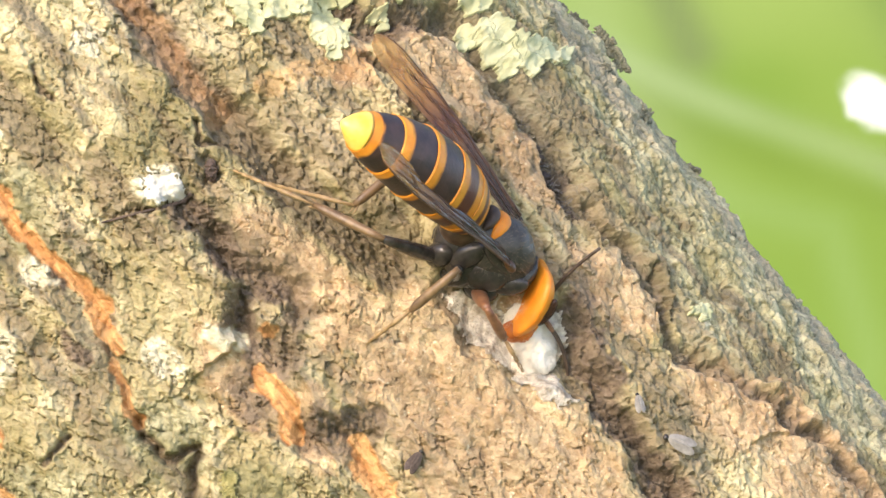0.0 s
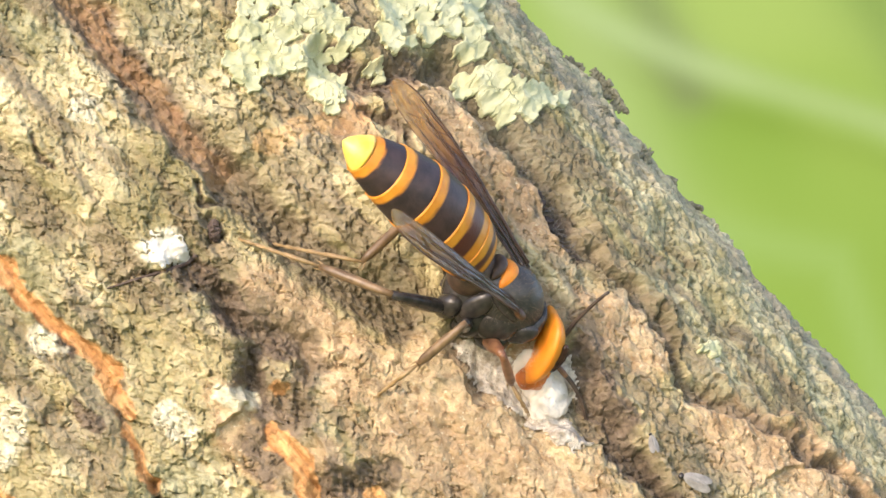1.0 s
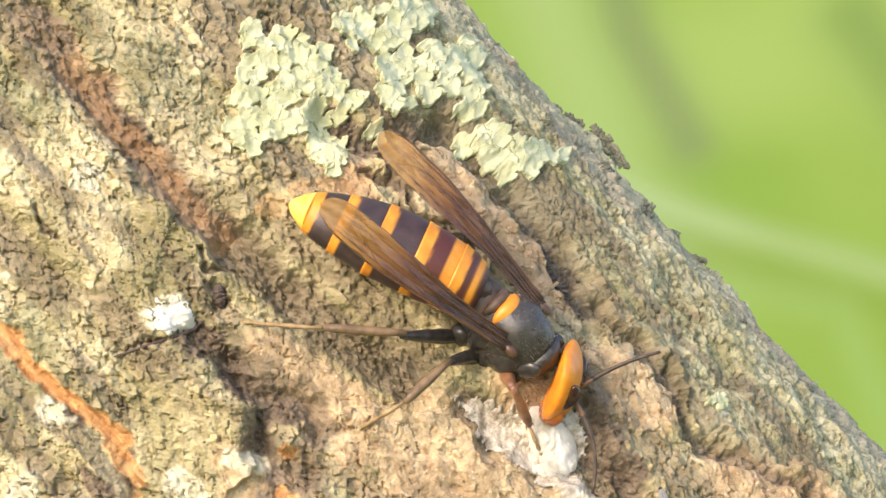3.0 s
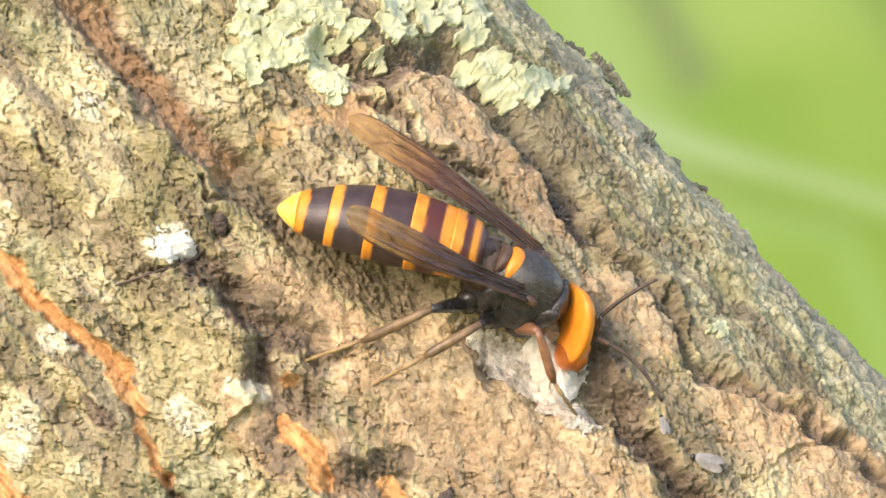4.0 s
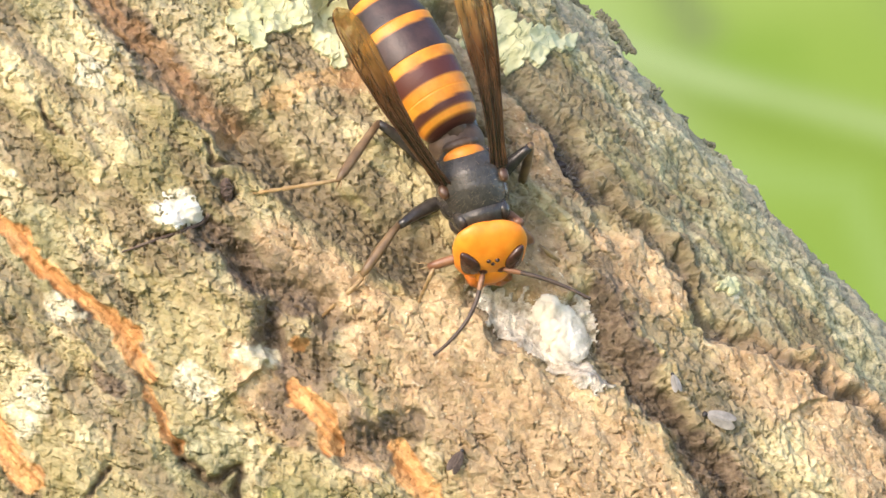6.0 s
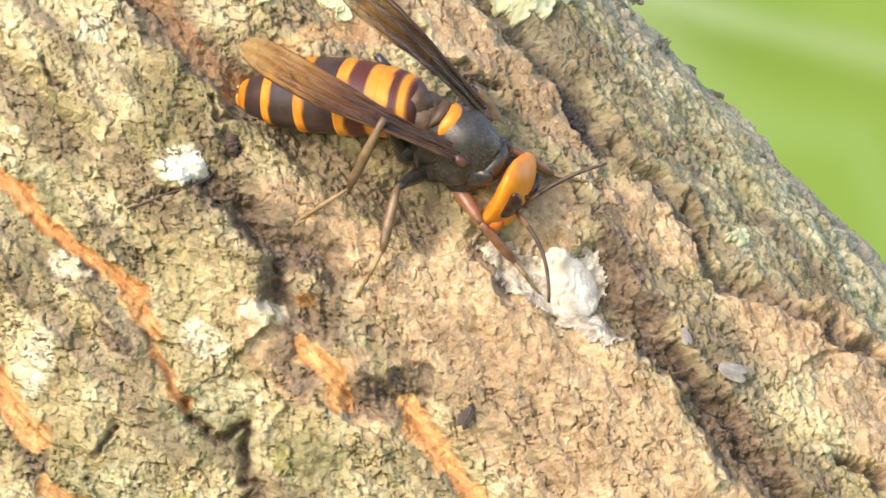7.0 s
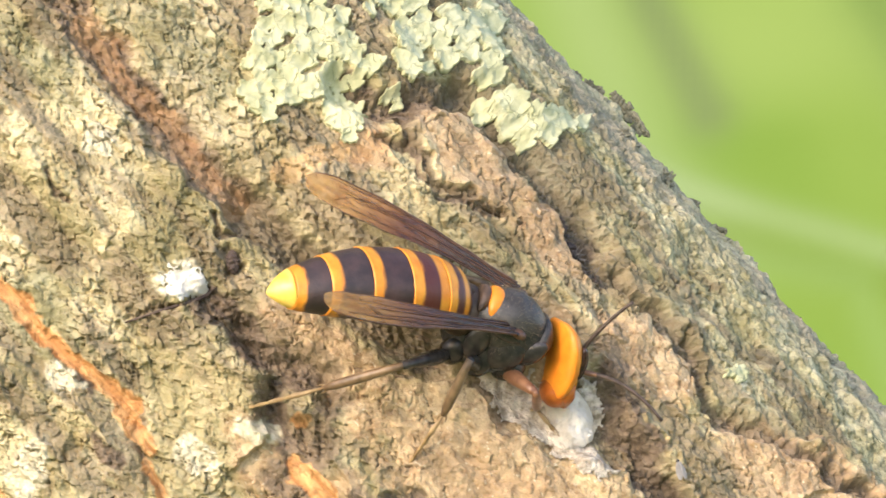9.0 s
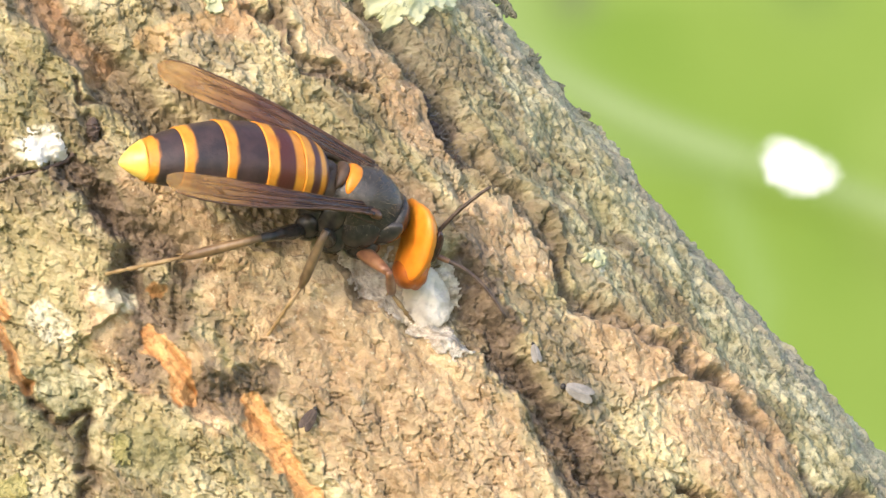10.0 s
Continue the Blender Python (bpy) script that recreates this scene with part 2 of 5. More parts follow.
PALE = (spots([(-35.4, 0.8)], 3.2, 2.3, 20) + spots([(-25.7, -17.8)], 2.4, 2.2, 60) + spots([(-53.1, -23.5)], 2.6, 5.0, -20)
        + spots([(-54.6, 5.4)], 1.0, 0.8) + spots([(-44.8, 18.0)], 2.6, 2.0)
        + spots([(-23.9, -17.4)], 2.6, 1.8, -30) + spots([(-32.5, -20.8)], 3.0, 2.2) + spots([(-49.3, -11.9)], 3.0, 2.0)
        + spots([(-67.3, -4.2)], 3.5, 3) + spots([(37.4, -11.1)], 0.8, 0.7))
DULL = spots([(-52.8, -3.7)], 8, 5, -45) + spots([(-19.8, -36.2)], 5.5, 4, 0) + spots([(-31.9, -31.9)], 9, 6, -20) + spots([(-35.6, 30.7)], 10, 4.2, -45) + spots([(-54.4, 29.0)], 9, 4.5, -45) + spots([(-67.6, 31.0)], 7, 5, -40) + spots([(-62.6, 18.3)], 6, 4, -60) + spots([(-44.0, -40.1)], 9, 4, -20)
# dark patches: real brown stains, and shade painted into furrows and hollows
STAIN_AND_SHADE = (spots([(-29.0, -2.3)], 4.5, 2.0, -42) + spots([(-25.2, -5.9)], 6, 2.5, -42) + spots([(-20.8, -9.8)], 5.5, 2.6, -45) + spots([(19.7, -11.4)], 4.2, 3.2, -50) + spots([(21.9, -16.5)], 4.5, 2.2, -50) + spots([(-22.5, -8.5)], 7, 2.6, -42) + spots([(-21.8, -17.8)], 5, 2.2, -70) + spots([(-4.3, 37.1)], 5, 2, 0) + spots([(-13.5, 25.3)], 3.5, 1.6, -20) + spots([(1.2, 27.7)], 3.5, 1.8, -30) + spots([(21.7, -16.1)], 5, 3.0, -60) + spots([(26.4, -25.4)], 7, 3.2, -48) + spots([(34.1, -34.2)], 9, 3.0, -46) + spots([(41.0, -42.2)], 8, 3.0, -46) + spots([(10.9, 15.7)], 6, 2.4, -48) + spots([(16.0, 7.5)], 5, 2.0, -55) + spots([(23.1, -18.2)], 5.5, 2.6, -50) + spots([(-21.8, -14.3)], 4.5, 1.8, -60) + spots([(-10.7, -27.7)], 4.0, 2.4, 0)
         + spots([(13.1, 12.7)], 9, 2.2, -50) + spots([(-6.2, 22.9)], 6, 1.8, 5) + spots([(-26.1, -7.8)], 5, 2.0, -45) + spots([(-62.6, 23.3)], 7, 4, -45) + spots([(-38.9, 22.8)], 22, 2.6, -46) + spots([(-63.2, 9.9)], 4, 2.5, -60) + spots([(-46.7, -11.4)], 3, 2) + spots([(-43.6, -20.5)], 3.5, 2))


def section():
    """The trunk's outline: arc length, w and y, going round from its hidden left side over the front to the back."""
    a = np.linspace(0, 2 * np.pi, 6001)
    c, s = np.cos(a), np.sin(a)
    w = MIDDLE - HALF * np.sign(c) * np.abs(c) ** (2 / BULGE)
    y = DEEP - DEEP * np.sign(s) * np.abs(s) ** (2 / BULGE)
    return np.concatenate([[0], np.cumsum(np.hypot(np.diff(w), np.diff(y)))]), w, y


ARC, OUT_W, OUT_Y = section()
FRONT = int(np.argmin(OUT_Y))
EDGE = int(np.argmax(OUT_W))


def one_piece(piece, n):
    """Keep only the part of piece n that hangs together round its middle; the rest goes back to the bark."""
    own = piece == n
    rows, cols = np.nonzero(own.any(1))[0], np.nonzero(own.any(0))[0]
    box = (slice(rows[0], rows[-1] + 1), slice(cols[0], cols[-1] + 1))
    mine = own[box]
    i, j = np.nonzero(mine)
    k = np.argmin(np.hypot(i - np.median(i), j - np.median(j)))
    grown = np.zeros(mine.shape, dtype=bool)
    grown[i[k], j[k]] = True
    while True:
        wider = grown.copy()
        wider[1:] |= grown[:-1]
        wider[:-1] |= grown[1:]
        wider[:, 1:] |= grown[:, :-1]
        wider[:, :-1] |= grown[:, 1:]
        wider &= mine
        if (wider == grown).all():
            break
        grown = wider
    out = piece.copy()
    part_of = out[box]
    part_of[mine & ~grown] = 0
    return out


def relief(u, w, arc):
    """How far the bark stands out, and its coats, at places on the trunk."""
    x, z = u * AXIS[0] + w * ACROSS[0], u * AXIS[1] + w * ACROSS[1]
    bx, bz = x + 0.9 * rough(u / 4, arc / 4, 3, 3) + 0.20 * rough(u * 1.2, arc * 1.2, 43, 2), z + 0.9 * rough(u / 4, arc / 4, 23, 3) + 0.20 * rough(u * 1.2, arc * 1.2, 53, 2)
    wild = ease(np.hypot(u, w + 15), 70, 130)
    rim = ease(w, 20, 30)
    h = 1.0 * rough(u / 30, arc / 8, 7, 3) + 0.35 * rim * rough(u / 6, arc / 5, 5, 3) + wild * 3.0 * rough(u / 40, arc / 12, 9, 3)
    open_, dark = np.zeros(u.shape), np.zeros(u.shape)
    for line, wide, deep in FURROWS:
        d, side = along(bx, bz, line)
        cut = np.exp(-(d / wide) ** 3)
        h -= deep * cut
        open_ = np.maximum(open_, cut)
        # narrow furrows take their shade in the colour too
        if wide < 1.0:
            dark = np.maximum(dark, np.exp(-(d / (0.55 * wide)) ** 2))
    for line, high, reach in LEDGES:
        d, side = along(bx, bz, line)
        h += high * np.where(side > 0, np.exp(-d / reach), 0) * ease(d, 0, 0.4)
    piece = np.zeros(u.shape, dtype=int)
    for n, (middle, long, short, turn, high) in enumerate(PLATES):
        k = blobs(bx, bz, spots(middle, long, short, turn))
        piece = np.where(k > -0.03, n + 1, piece)
        h += 0.55 * high * (ease(k, -0.06, 0.14) * 0.6 + 0.4 * ease(k, 0, 0.7))
    tan = ease(blobs(bx, bz, TAN) + 0.22 * rough(u / 4, arc / 3, 83, 4), -0.2, 0.3)
    pale = ease(blobs(bx, bz, PALE) + 0.2 * rough(u / 1.2, arc / 1.2, 77, 3), 0.0, 0.35)
    pale = np.maximum(pale, 0.32 * ease(w + 2.2 * rough(u / 2.5, arc / 2, 37, 3), 26.0, 29.5))
    stain_and_shade = ease(blobs(bx, bz, STAIN_AND_SHADE) + 0.16 * rough(u / 2, arc / 1.5, 87, 3), -0.06, 0.36)
    for line, wide, much in STREAKS:
        d, side = along(bx, bz, line)
        stain_and_shade = np.maximum(stain_and_shade, much * ease(1.15 - d / wide + 0.35 * rough(u / 2.2, arc / 1.6, 89, 4), 0.0, 0.7))
    rust = np.zeros(u.shape)
    for n, (line, wide, much) in enumerate(RUST):
        d, side = along(bx, bz, line)
        here = ease(wide - d + 0.26 * rough(u / 3, arc / 0.8, 97, 3), -0.15, 0.25)
        rust = np.maximum(rust, much * here)
        piece = np.where((here > 0.5) & (much > 0.4), 100 + n, piece)
    moss = np.maximum(ease(w + 3.0 * rough(u / 9, arc / 9, 31, 3), 15.0, 21.0), ease(blobs(bx, bz, DULL) + 0.25 * rough(u / 3, arc / 3, 33, 3), -0.1, 0.4)) * (1 - tan)
    stain_and_shade = stain_and_shade * (1 - 0.4 * moss)
    # flakes of three sizes, each with a tilt of its own and cracks between them; the brown bark is smoother
    f1, m1, t1 = cells(u / 4.4 + 0.40 * rough(u / 2.5, arc / 2.5, 61, 3), arc / 2.7 + 0.40 * rough(u / 2.5, arc / 2.5, 71, 3), 11)
    f2, m2, t2 = cells(u / 1.45 + 0.32 * rough(u / 0.9, arc / 0.9, 62, 2), arc / 0.95 + 0.32 * rough(u / 0.9, arc / 0.9, 72, 2), 12)
    f3, m3, t3 = cells(u / 0.75 + 0.3 * rough(u, arc, 64, 2), arc / 0.46 + 0.3 * rough(u, arc, 74, 2), 13)
    flaky = (1 - 0.55 * tan) * (1 - 0.35 * moss)
    flat = 1 - 0.75 * rust
    patchy = ease(rough(u / 7, arc / 5, 19, 2), -0.5, 0.5)
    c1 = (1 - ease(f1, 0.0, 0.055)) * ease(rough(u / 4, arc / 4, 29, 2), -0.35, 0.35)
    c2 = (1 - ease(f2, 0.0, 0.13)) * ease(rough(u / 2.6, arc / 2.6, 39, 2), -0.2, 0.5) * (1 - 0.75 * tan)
    h += flat * (flaky * (0.25 * (m1 - 0.5) + 0.9 * t1 + (0.22 + 0.30 * patchy) * (m2 - 0.5) + (0.8 + 0.5 * patchy) * t2 + 0.10 * (m3 - 0.5) + 0.26 * t3) - 0.55 * c1 - 0.30 * c2)
    h += flat * (0.40 * rough(u / 3.4, arc / 2.2, 14, 2) + 0.05 * rough(u * 1.3, arc * 1.6, 15, 2) + 0.16 * moss * rough(u / 0.8, arc / 0.8, 18, 2))
    # cracks: the bark's darker brown inside, and painted shade
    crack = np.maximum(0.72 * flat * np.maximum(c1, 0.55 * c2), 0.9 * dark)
    # furrow floors: brown inner bark, darkened further by painted shade
    stain_and_shade = np.maximum(stain_and_shade, 0.75 * ease(open_, 0.25, 0.8) * (1 - rust))
    stain_and_shade = np.maximum(stain_and_shade, 0.6 * ease(rough(u / 22, arc / 5, 49, 4), 0.05, 0.6) * (1 - rust) * (1 - 0.6 * tan))
    h += 0.45 * open_ * (1 - rust) * rough(u / 0.9, arc / 0.6, 67, 3)
    fibres = 0.5 + 0.5 * np.clip(rough(u / 5, arc * 1.9, 16, 3), -1, 1)
    h += rust * 0.45 * (fibres - 0.5)
    h += 0.2 * pale
    if u.ndim == 2:
        for n in sorted(set(piece.ravel().tolist()) - {0}):
            piece = one_piece(piece, n)
    return h, tan, rust, moss, pale, stain_and_shade, crack, 0.3 * m1 + 0.45 * m2 + 0.25 * m3, fibres, piece


def on_trunk(x, z, lift=0.0):
    """The point of the bark, in metres, that lies at x and z millimetres, and the way out of it."""
    u, w = x * AXIS[0] + z * AXIS[1], x * ACROSS[0] + z * ACROSS[1]
    i = FRONT if w == MIDDLE else int(np.interp(w, OUT_W[FRONT - 1400:EDGE], np.arange(FRONT - 1400, EDGE)))
    h = relief(np.array([u]), np.array([w]), np.array([ARC[i]]))[0][0]
    tw, ty = OUT_W[i + 1] - OUT_W[i - 1], OUT_Y[i + 1] - OUT_Y[i - 1]
    size = math.hypot(tw, ty)
    nw, ny = -ty / size, tw / size
    if ny > 0:
        nw, ny = -nw, -ny
    out = Vector((nw * ACROSS[0], ny, nw * ACROSS[1]))
    return Vector((x, OUT_Y[i], z)) * MM + out * (h + lift) * MM, out


def many_on_trunk(places):
    """The same for many places (x, z, lift) at once."""
    x, z, lift = np.array(places, dtype=float).T
    u, w = x * AXIS[0] + z * AXIS[1], x * ACROSS[0] + z * ACROSS[1]
    i = np.interp(w, OUT_W[FRONT - 1400:EDGE], np.arange(FRONT - 1400, EDGE)).astype(int)
    h = relief(u, w, ARC[i])[0] + lift
    tw, ty = OUT_W[i + 1] - OUT_W[i - 1], OUT_Y[i + 1] - OUT_Y[i - 1]
    size = np.hypot(tw, ty)
    nw, ny = ty / size, -tw / size
    return [(Vector((px + a * ACROSS[0] * k, py + b * k, pz + a * ACROSS[1] * k)), Vector((a * ACROSS[0], b, a * ACROSS[1])))
            for px, py, pz, a, b, k in zip(x, OUT_Y[i], z, nw, ny, h)]


# ---- materials ----
def material(name):
    m = bpy.data.materials.new(name)
    m.use_nodes = True
    return m, m.node_tree.nodes, m.node_tree.links, m.node_tree.nodes["Principled BSDF"]


def node(nodes, kind, **values):
    n = nodes.new(kind)
    for k, v in values.items():
        n.inputs[k.replace("_", " ")].default_value = v
    return n


def mixed(nodes, links, factor, a, b, how="MIX"):
    n = nodes.new("ShaderNodeMix")
    n.data_type, n.blend_type = "RGBA", how
    for socket, v in ((n.inputs[0], factor), (n.inputs[6], a), (n.inputs[7], b)):
        if isinstance(v, bpy.types.NodeSocket):
            links.new(v, socket)
        else:
            socket.default_value = (*v, 1) if isinstance(v, tuple) else v
    return n.outputs[2]


def ramp(nodes, links, value, low, high):
    n = nodes.new("ShaderNodeMapRange")
    n.inputs[1].default_value, n.inputs[2].default_value = low, high
    links.new(value, n.inputs[0])
    return n.outputs[0]


def noise_of(nodes, links, scale, detail=4.0, stretch=None):
    co = nodes.new("ShaderNodeTexCoord")
    n = node(nodes, "ShaderNodeTexNoise", Scale=scale, Detail=detail)
    if stretch:
        mp = nodes.new("ShaderNodeMapping")
        mp.inputs["Scale"].default_value = stretch
        links.new(co.outputs["Object"], mp.inputs[0])
        links.new(mp.outputs[0], n.inputs[0])
    else:
        links.new(co.outputs["Object"], n.inputs[0])
    return n.outputs[0]


def bumped(nodes, links, shader, height, strength, distance):
    b = node(nodes, "ShaderNodeBump", Strength=strength, Distance=distance)
    links.new(height, b.inputs["Height"])
    links.new(b.outputs[0], shader.inputs["Normal"])


def plain(name, colour, other, scale=400.0, roughness=0.5, bump=0.3, relief_size=0.0002, stretch=None):
    """Two shades mixed by noise, with fine relief."""
    m, nodes, links, shader = material(name)
    n = noise_of(nodes, links, scale, 5.0, stretch)
    links.new(mixed(nodes, links, ramp(nodes, links, n, 0.35, 0.65), colour, other), shader.inputs["Base Color"])
    shader.inputs["Roughness"].default_value = roughness
    bumped(nodes, links, shader, noise_of(nodes, links, scale * 2.2, 4.0, stretch), bump, relief_size)
    return m


def bark_material():
    m, nodes, links, shader = material("bark")
    coats = nodes.new("ShaderNodeAttribute")
    coats.attribute_name = "coats"
    more = nodes.new("ShaderNodeAttribute")
    more.attribute_name = "more_coats"
    a, b = nodes.new("ShaderNodeSeparateColor"), nodes.new("ShaderNodeSeparateColor")
    links.new(coats.outputs[0], a.inputs[0])
    links.new(more.outputs[0], b.inputs[0])
    coarse, fine, speck = noise_of(nodes, links, 130, 6), noise_of(nodes, links, 900, 5), noise_of(nodes, links, 2600, 3)
    crust = mixed(nodes, links, ramp(nodes, links, coarse, 0.36, 0.64), (0.44, 0.365, 0.185), (0.675, 0.585, 0.35))
    crust = mixed(nodes, links, ramp(nodes, links, noise_of(nodes, links, 75, 4), 0.44, 0.64), crust, (0.31, 0.268, 0.128))
    crust = mixed(nodes, links, ramp(nodes, links, fine, 0.52, 0.74), crust, (0.33, 0.26, 0.125))
    brown = mixed(nodes, links, ramp(nodes, links, coarse, 0.36, 0.64), (0.43, 0.296, 0.16), (0.63, 0.472, 0.272))
    brown = mixed(nodes, links, ramp(nodes, links, fine, 0.48, 0.72), brown, (0.30, 0.19, 0.095))
    grey = mixed(nodes, links, ramp(nodes, links, coarse, 0.36, 0.64), (0.29, 0.26, 0.125), (0.52, 0.48, 0.29))
    grey = mixed(nodes, links, ramp(nodes, links, fine, 0.45, 0.68), grey, (0.17, 0.155, 0.07))
    fibre = nodes.new("ShaderNodeAttribute")
    fibre.attribute_name = "fibres"
    rusty = mixed(nodes, links, ramp(nodes, links, fibre.outputs["Fac"], 0.1, 0.9), (0.52, 0.25, 0.09), (0.77, 0.45, 0.19))
    rusty = mixed(nodes, links, ramp(nodes, links, fine, 0.50, 0.75), rusty, (0.38, 0.18, 0.07))
    dust = node(nodes, "ShaderNodeTexNoise", Scale=1500.0, Detail=2.0)
    where = nodes.new("ShaderNodeTexCoord")
    links.new(where.outputs["Object"], dust.inputs[0])
    brown = mixed(nodes, links, ramp(nodes, links, dust.outputs[0], 0.63, 0.76), brown, (0.72, 0.62, 0.42))
    chalk = mixed(nodes, links, ramp(nodes, links, fine, 0.36, 0.64), (0.57, 0.51, 0.335), (0.76, 0.70, 0.50))
    # dark brown for damp, stains and the painted shade of furrows
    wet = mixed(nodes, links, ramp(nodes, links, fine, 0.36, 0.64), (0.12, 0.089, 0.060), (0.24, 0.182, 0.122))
    c = mixed(nodes, links, a.outputs[0], crust, brown)
    c = mixed(nodes, links, a.outputs[2], c, grey)
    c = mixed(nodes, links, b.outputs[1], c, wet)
    c = mixed(nodes, links, b.outputs[0], c, chalk)
    c = mixed(nodes, links, a.outputs[1], c, rusty)
    # darkens the cracks: their own brown with the gap's shade painted in
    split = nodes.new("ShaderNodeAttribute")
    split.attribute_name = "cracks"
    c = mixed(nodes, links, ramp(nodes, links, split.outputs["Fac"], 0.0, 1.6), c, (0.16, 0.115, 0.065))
    tone = nodes.new("ShaderNodeMapRange")
    links.new(b.outputs[2], tone.inputs[0])
    tone.inputs[3].default_value, tone.inputs[4].default_value = 0.66, 1.20
    c = mixed(nodes, links, 1.0, c, tone.outputs[0], "MULTIPLY")
    links.new(c, shader.inputs["Base Color"])
    shader.inputs["Roughness"].default_value = 0.88
    shader.inputs["Specular IOR Level"].default_value = 0.25
    both = nodes.new("ShaderNodeMath")
    links.new(fine, both.inputs[0])
    links.new(speck, both.inputs[1])
    bumped(nodes, links, shader, both.outputs[0], 0.85, 0.0003)
    return m


BARK = bark_material()
LICHEN = plain("lichen", (0.42, 0.425, 0.225), (0.62, 0.61, 0.37), 420, 0.9, 0.6, 0.0003)
FLUFF = plain("fluff", (0.74, 0.665, 0.53), (0.87, 0.81, 0.68), 300, 0.95, 0.35, 0.0004)
EARTH = plain("meadow", (0.05, 0.10, 0.02), (0.10, 0.17, 0.04), 6, 0.95, 0.5, 0.02)
BLACK = plain("black_cuticle", (0.030, 0.027, 0.025), (0.058, 0.050, 0.043), 900, 0.25, 0.25, 0.0001)
DOWNY = plain("downy_cuticle", (0.032, 0.029, 0.025), (0.066, 0.060, 0.050), 1500, 0.36, 0.35, 0.0002)
ORANGE = plain("orange_cuticle", (0.78, 0.22, 0.012), (0.86, 0.31, 0.025), 500, 0.42, 0.15, 0.0001)
YELLOW = plain("yellow_cuticle", (0.88, 0.55, 0.06), (0.92, 0.68, 0.16), 500, 0.35, 0.15, 0.0001)
AMBER = plain("amber_cuticle", (0.13, 0.08, 0.04), (0.235, 0.15, 0.075), 700, 0.4, 0.2, 0.0001)
JAW = plain("jaw_cuticle", (0.42, 0.10, 0.014), (0.58, 0.17, 0.02), 700, 0.35, 0.2, 0.0001)
SHANK = plain("shank_cuticle", (0.17, 0.072, 0.036), (0.28, 0.135, 0.066), 700, 0.35, 0.2, 0.0001)
EYE = plain("eye_cuticle", (0.030, 0.012, 0.009), (0.07, 0.03, 0.02), 1500, 0.25, 0.2, 0.0001)
RED = plain("red_brown_cuticle", (0.06, 0.014, 0.010), (0.11, 0.03, 0.018), 700, 0.3, 0.2, 0.0001)
HAIR = plain("hair", (0.20, 0.15, 0.09), (0.34, 0.27, 0.17), 900, 0.6, 0.1, 0.0001)
RUMP = plain("hind_thorax", (0.055, 0.032, 0.019), (0.13, 0.08, 0.046), 600, 0.55, 0.5, 0.0002)
VEIN = plain("vein", (0.06, 0.030, 0.016), (0.12, 0.06, 0.03), 700, 0.35, 0.2, 0.0001)
HORN = plain("horn", (0.05, 0.032, 0.022), (0.10, 0.068, 0.046), 900, 0.5, 0.3, 0.0001)
TARSUS = plain("tarsus_cuticle", (0.24, 0.15, 0.065), (0.38, 0.26, 0.12), 700, 0.45, 0.2, 0.0001)
THREAD = plain("thread", (0.10, 0.085, 0.07), (0.22, 0.20, 0.17), 900, 0.7, 0.2, 0.0001)
HUSK = plain("husk", (0.045, 0.028, 0.020), (0.12, 0.085, 0.065), 900, 0.7, 0.8, 0.0003)
GREY = plain("grey_wing", (0.20, 0.18, 0.15), (0.34, 0.31, 0.26), 900, 0.5, 0.2, 0.0001)


def band_material():
    """The belly rings: dark brown in front, orange behind."""
    m, nodes, links, shader = material("ringed_cuticle")
    at = nodes.new("ShaderNodeAttribute")
    at.attribute_name = "band"
    part_of = nodes.new("ShaderNodeSeparateColor")
    links.new(at.outputs[0], part_of.inputs[0])
    n = noise_of(nodes, links, 500, 4)
    dark = mixed(nodes, links, ramp(nodes, links, n, 0.35, 0.65), (0.030, 0.021, 0.019), (0.066, 0.040, 0.034))
    dark = mixed(nodes, links, part_of.outputs[1], dark, (0.10, 0.022, 0.012))
    gold = mixed(nodes, links, ramp(nodes, links, n, 0.35, 0.65), (0.66, 0.22, 0.014), (0.77, 0.32, 0.03))
    links.new(mixed(nodes, links, part_of.outputs[0], dark, gold), shader.inputs["Base Color"])
    shader.inputs["Roughness"].default_value = 0.44
    bumped(nodes, links, shader, noise_of(nodes, links, 2500, 3), 0.5, 0.0001)
    return m


RINGED = band_material()


def wing_material():
    """Smoky at the root, clear amber towards the tip."""
    m, nodes, links, shader = material("wing_membrane")
    n = noise_of(nodes, links, 300, 4, (1, 6, 6))
    co, axis = nodes.new("ShaderNodeTexCoord"), nodes.new("ShaderNodeSeparateXYZ")
    links.new(co.outputs["Object"], axis.inputs[0])
    far = ramp(nodes, links, axis.outputs[0], -0.009, -0.021)
    end = ramp(nodes, links, axis.outputs[0], -0.017, -0.028)
    root = mixed(nodes, links, ramp(nodes, links, n, 0.35, 0.65), (0.022, 0.014, 0.011), (0.065, 0.038, 0.026))
    middle = mixed(nodes, links, ramp(nodes, links, n, 0.35, 0.65), (0.12, 0.045, 0.02), (0.23, 0.10, 0.042))
    tip = mixed(nodes, links, ramp(nodes, links, n, 0.35, 0.65), (0.36, 0.17, 0.045), (0.56, 0.33, 0.10))
    links.new(mixed(nodes, links, end, mixed(nodes, links, far, root, middle), tip), shader.inputs["Base Color"])
    clear = nodes.new("ShaderNodeMapRange")
    links.new(end, clear.inputs[0])
    clear.inputs[3].default_value, clear.inputs[4].default_value = 0.9, 0.5
    links.new(clear.outputs[0], shader.inputs["Alpha"])
    shader.inputs["Roughness"].default_value = 0.14
    bumped(nodes, links, shader, n, 0.5, 0.0004)
    return m


WING = wing_material()


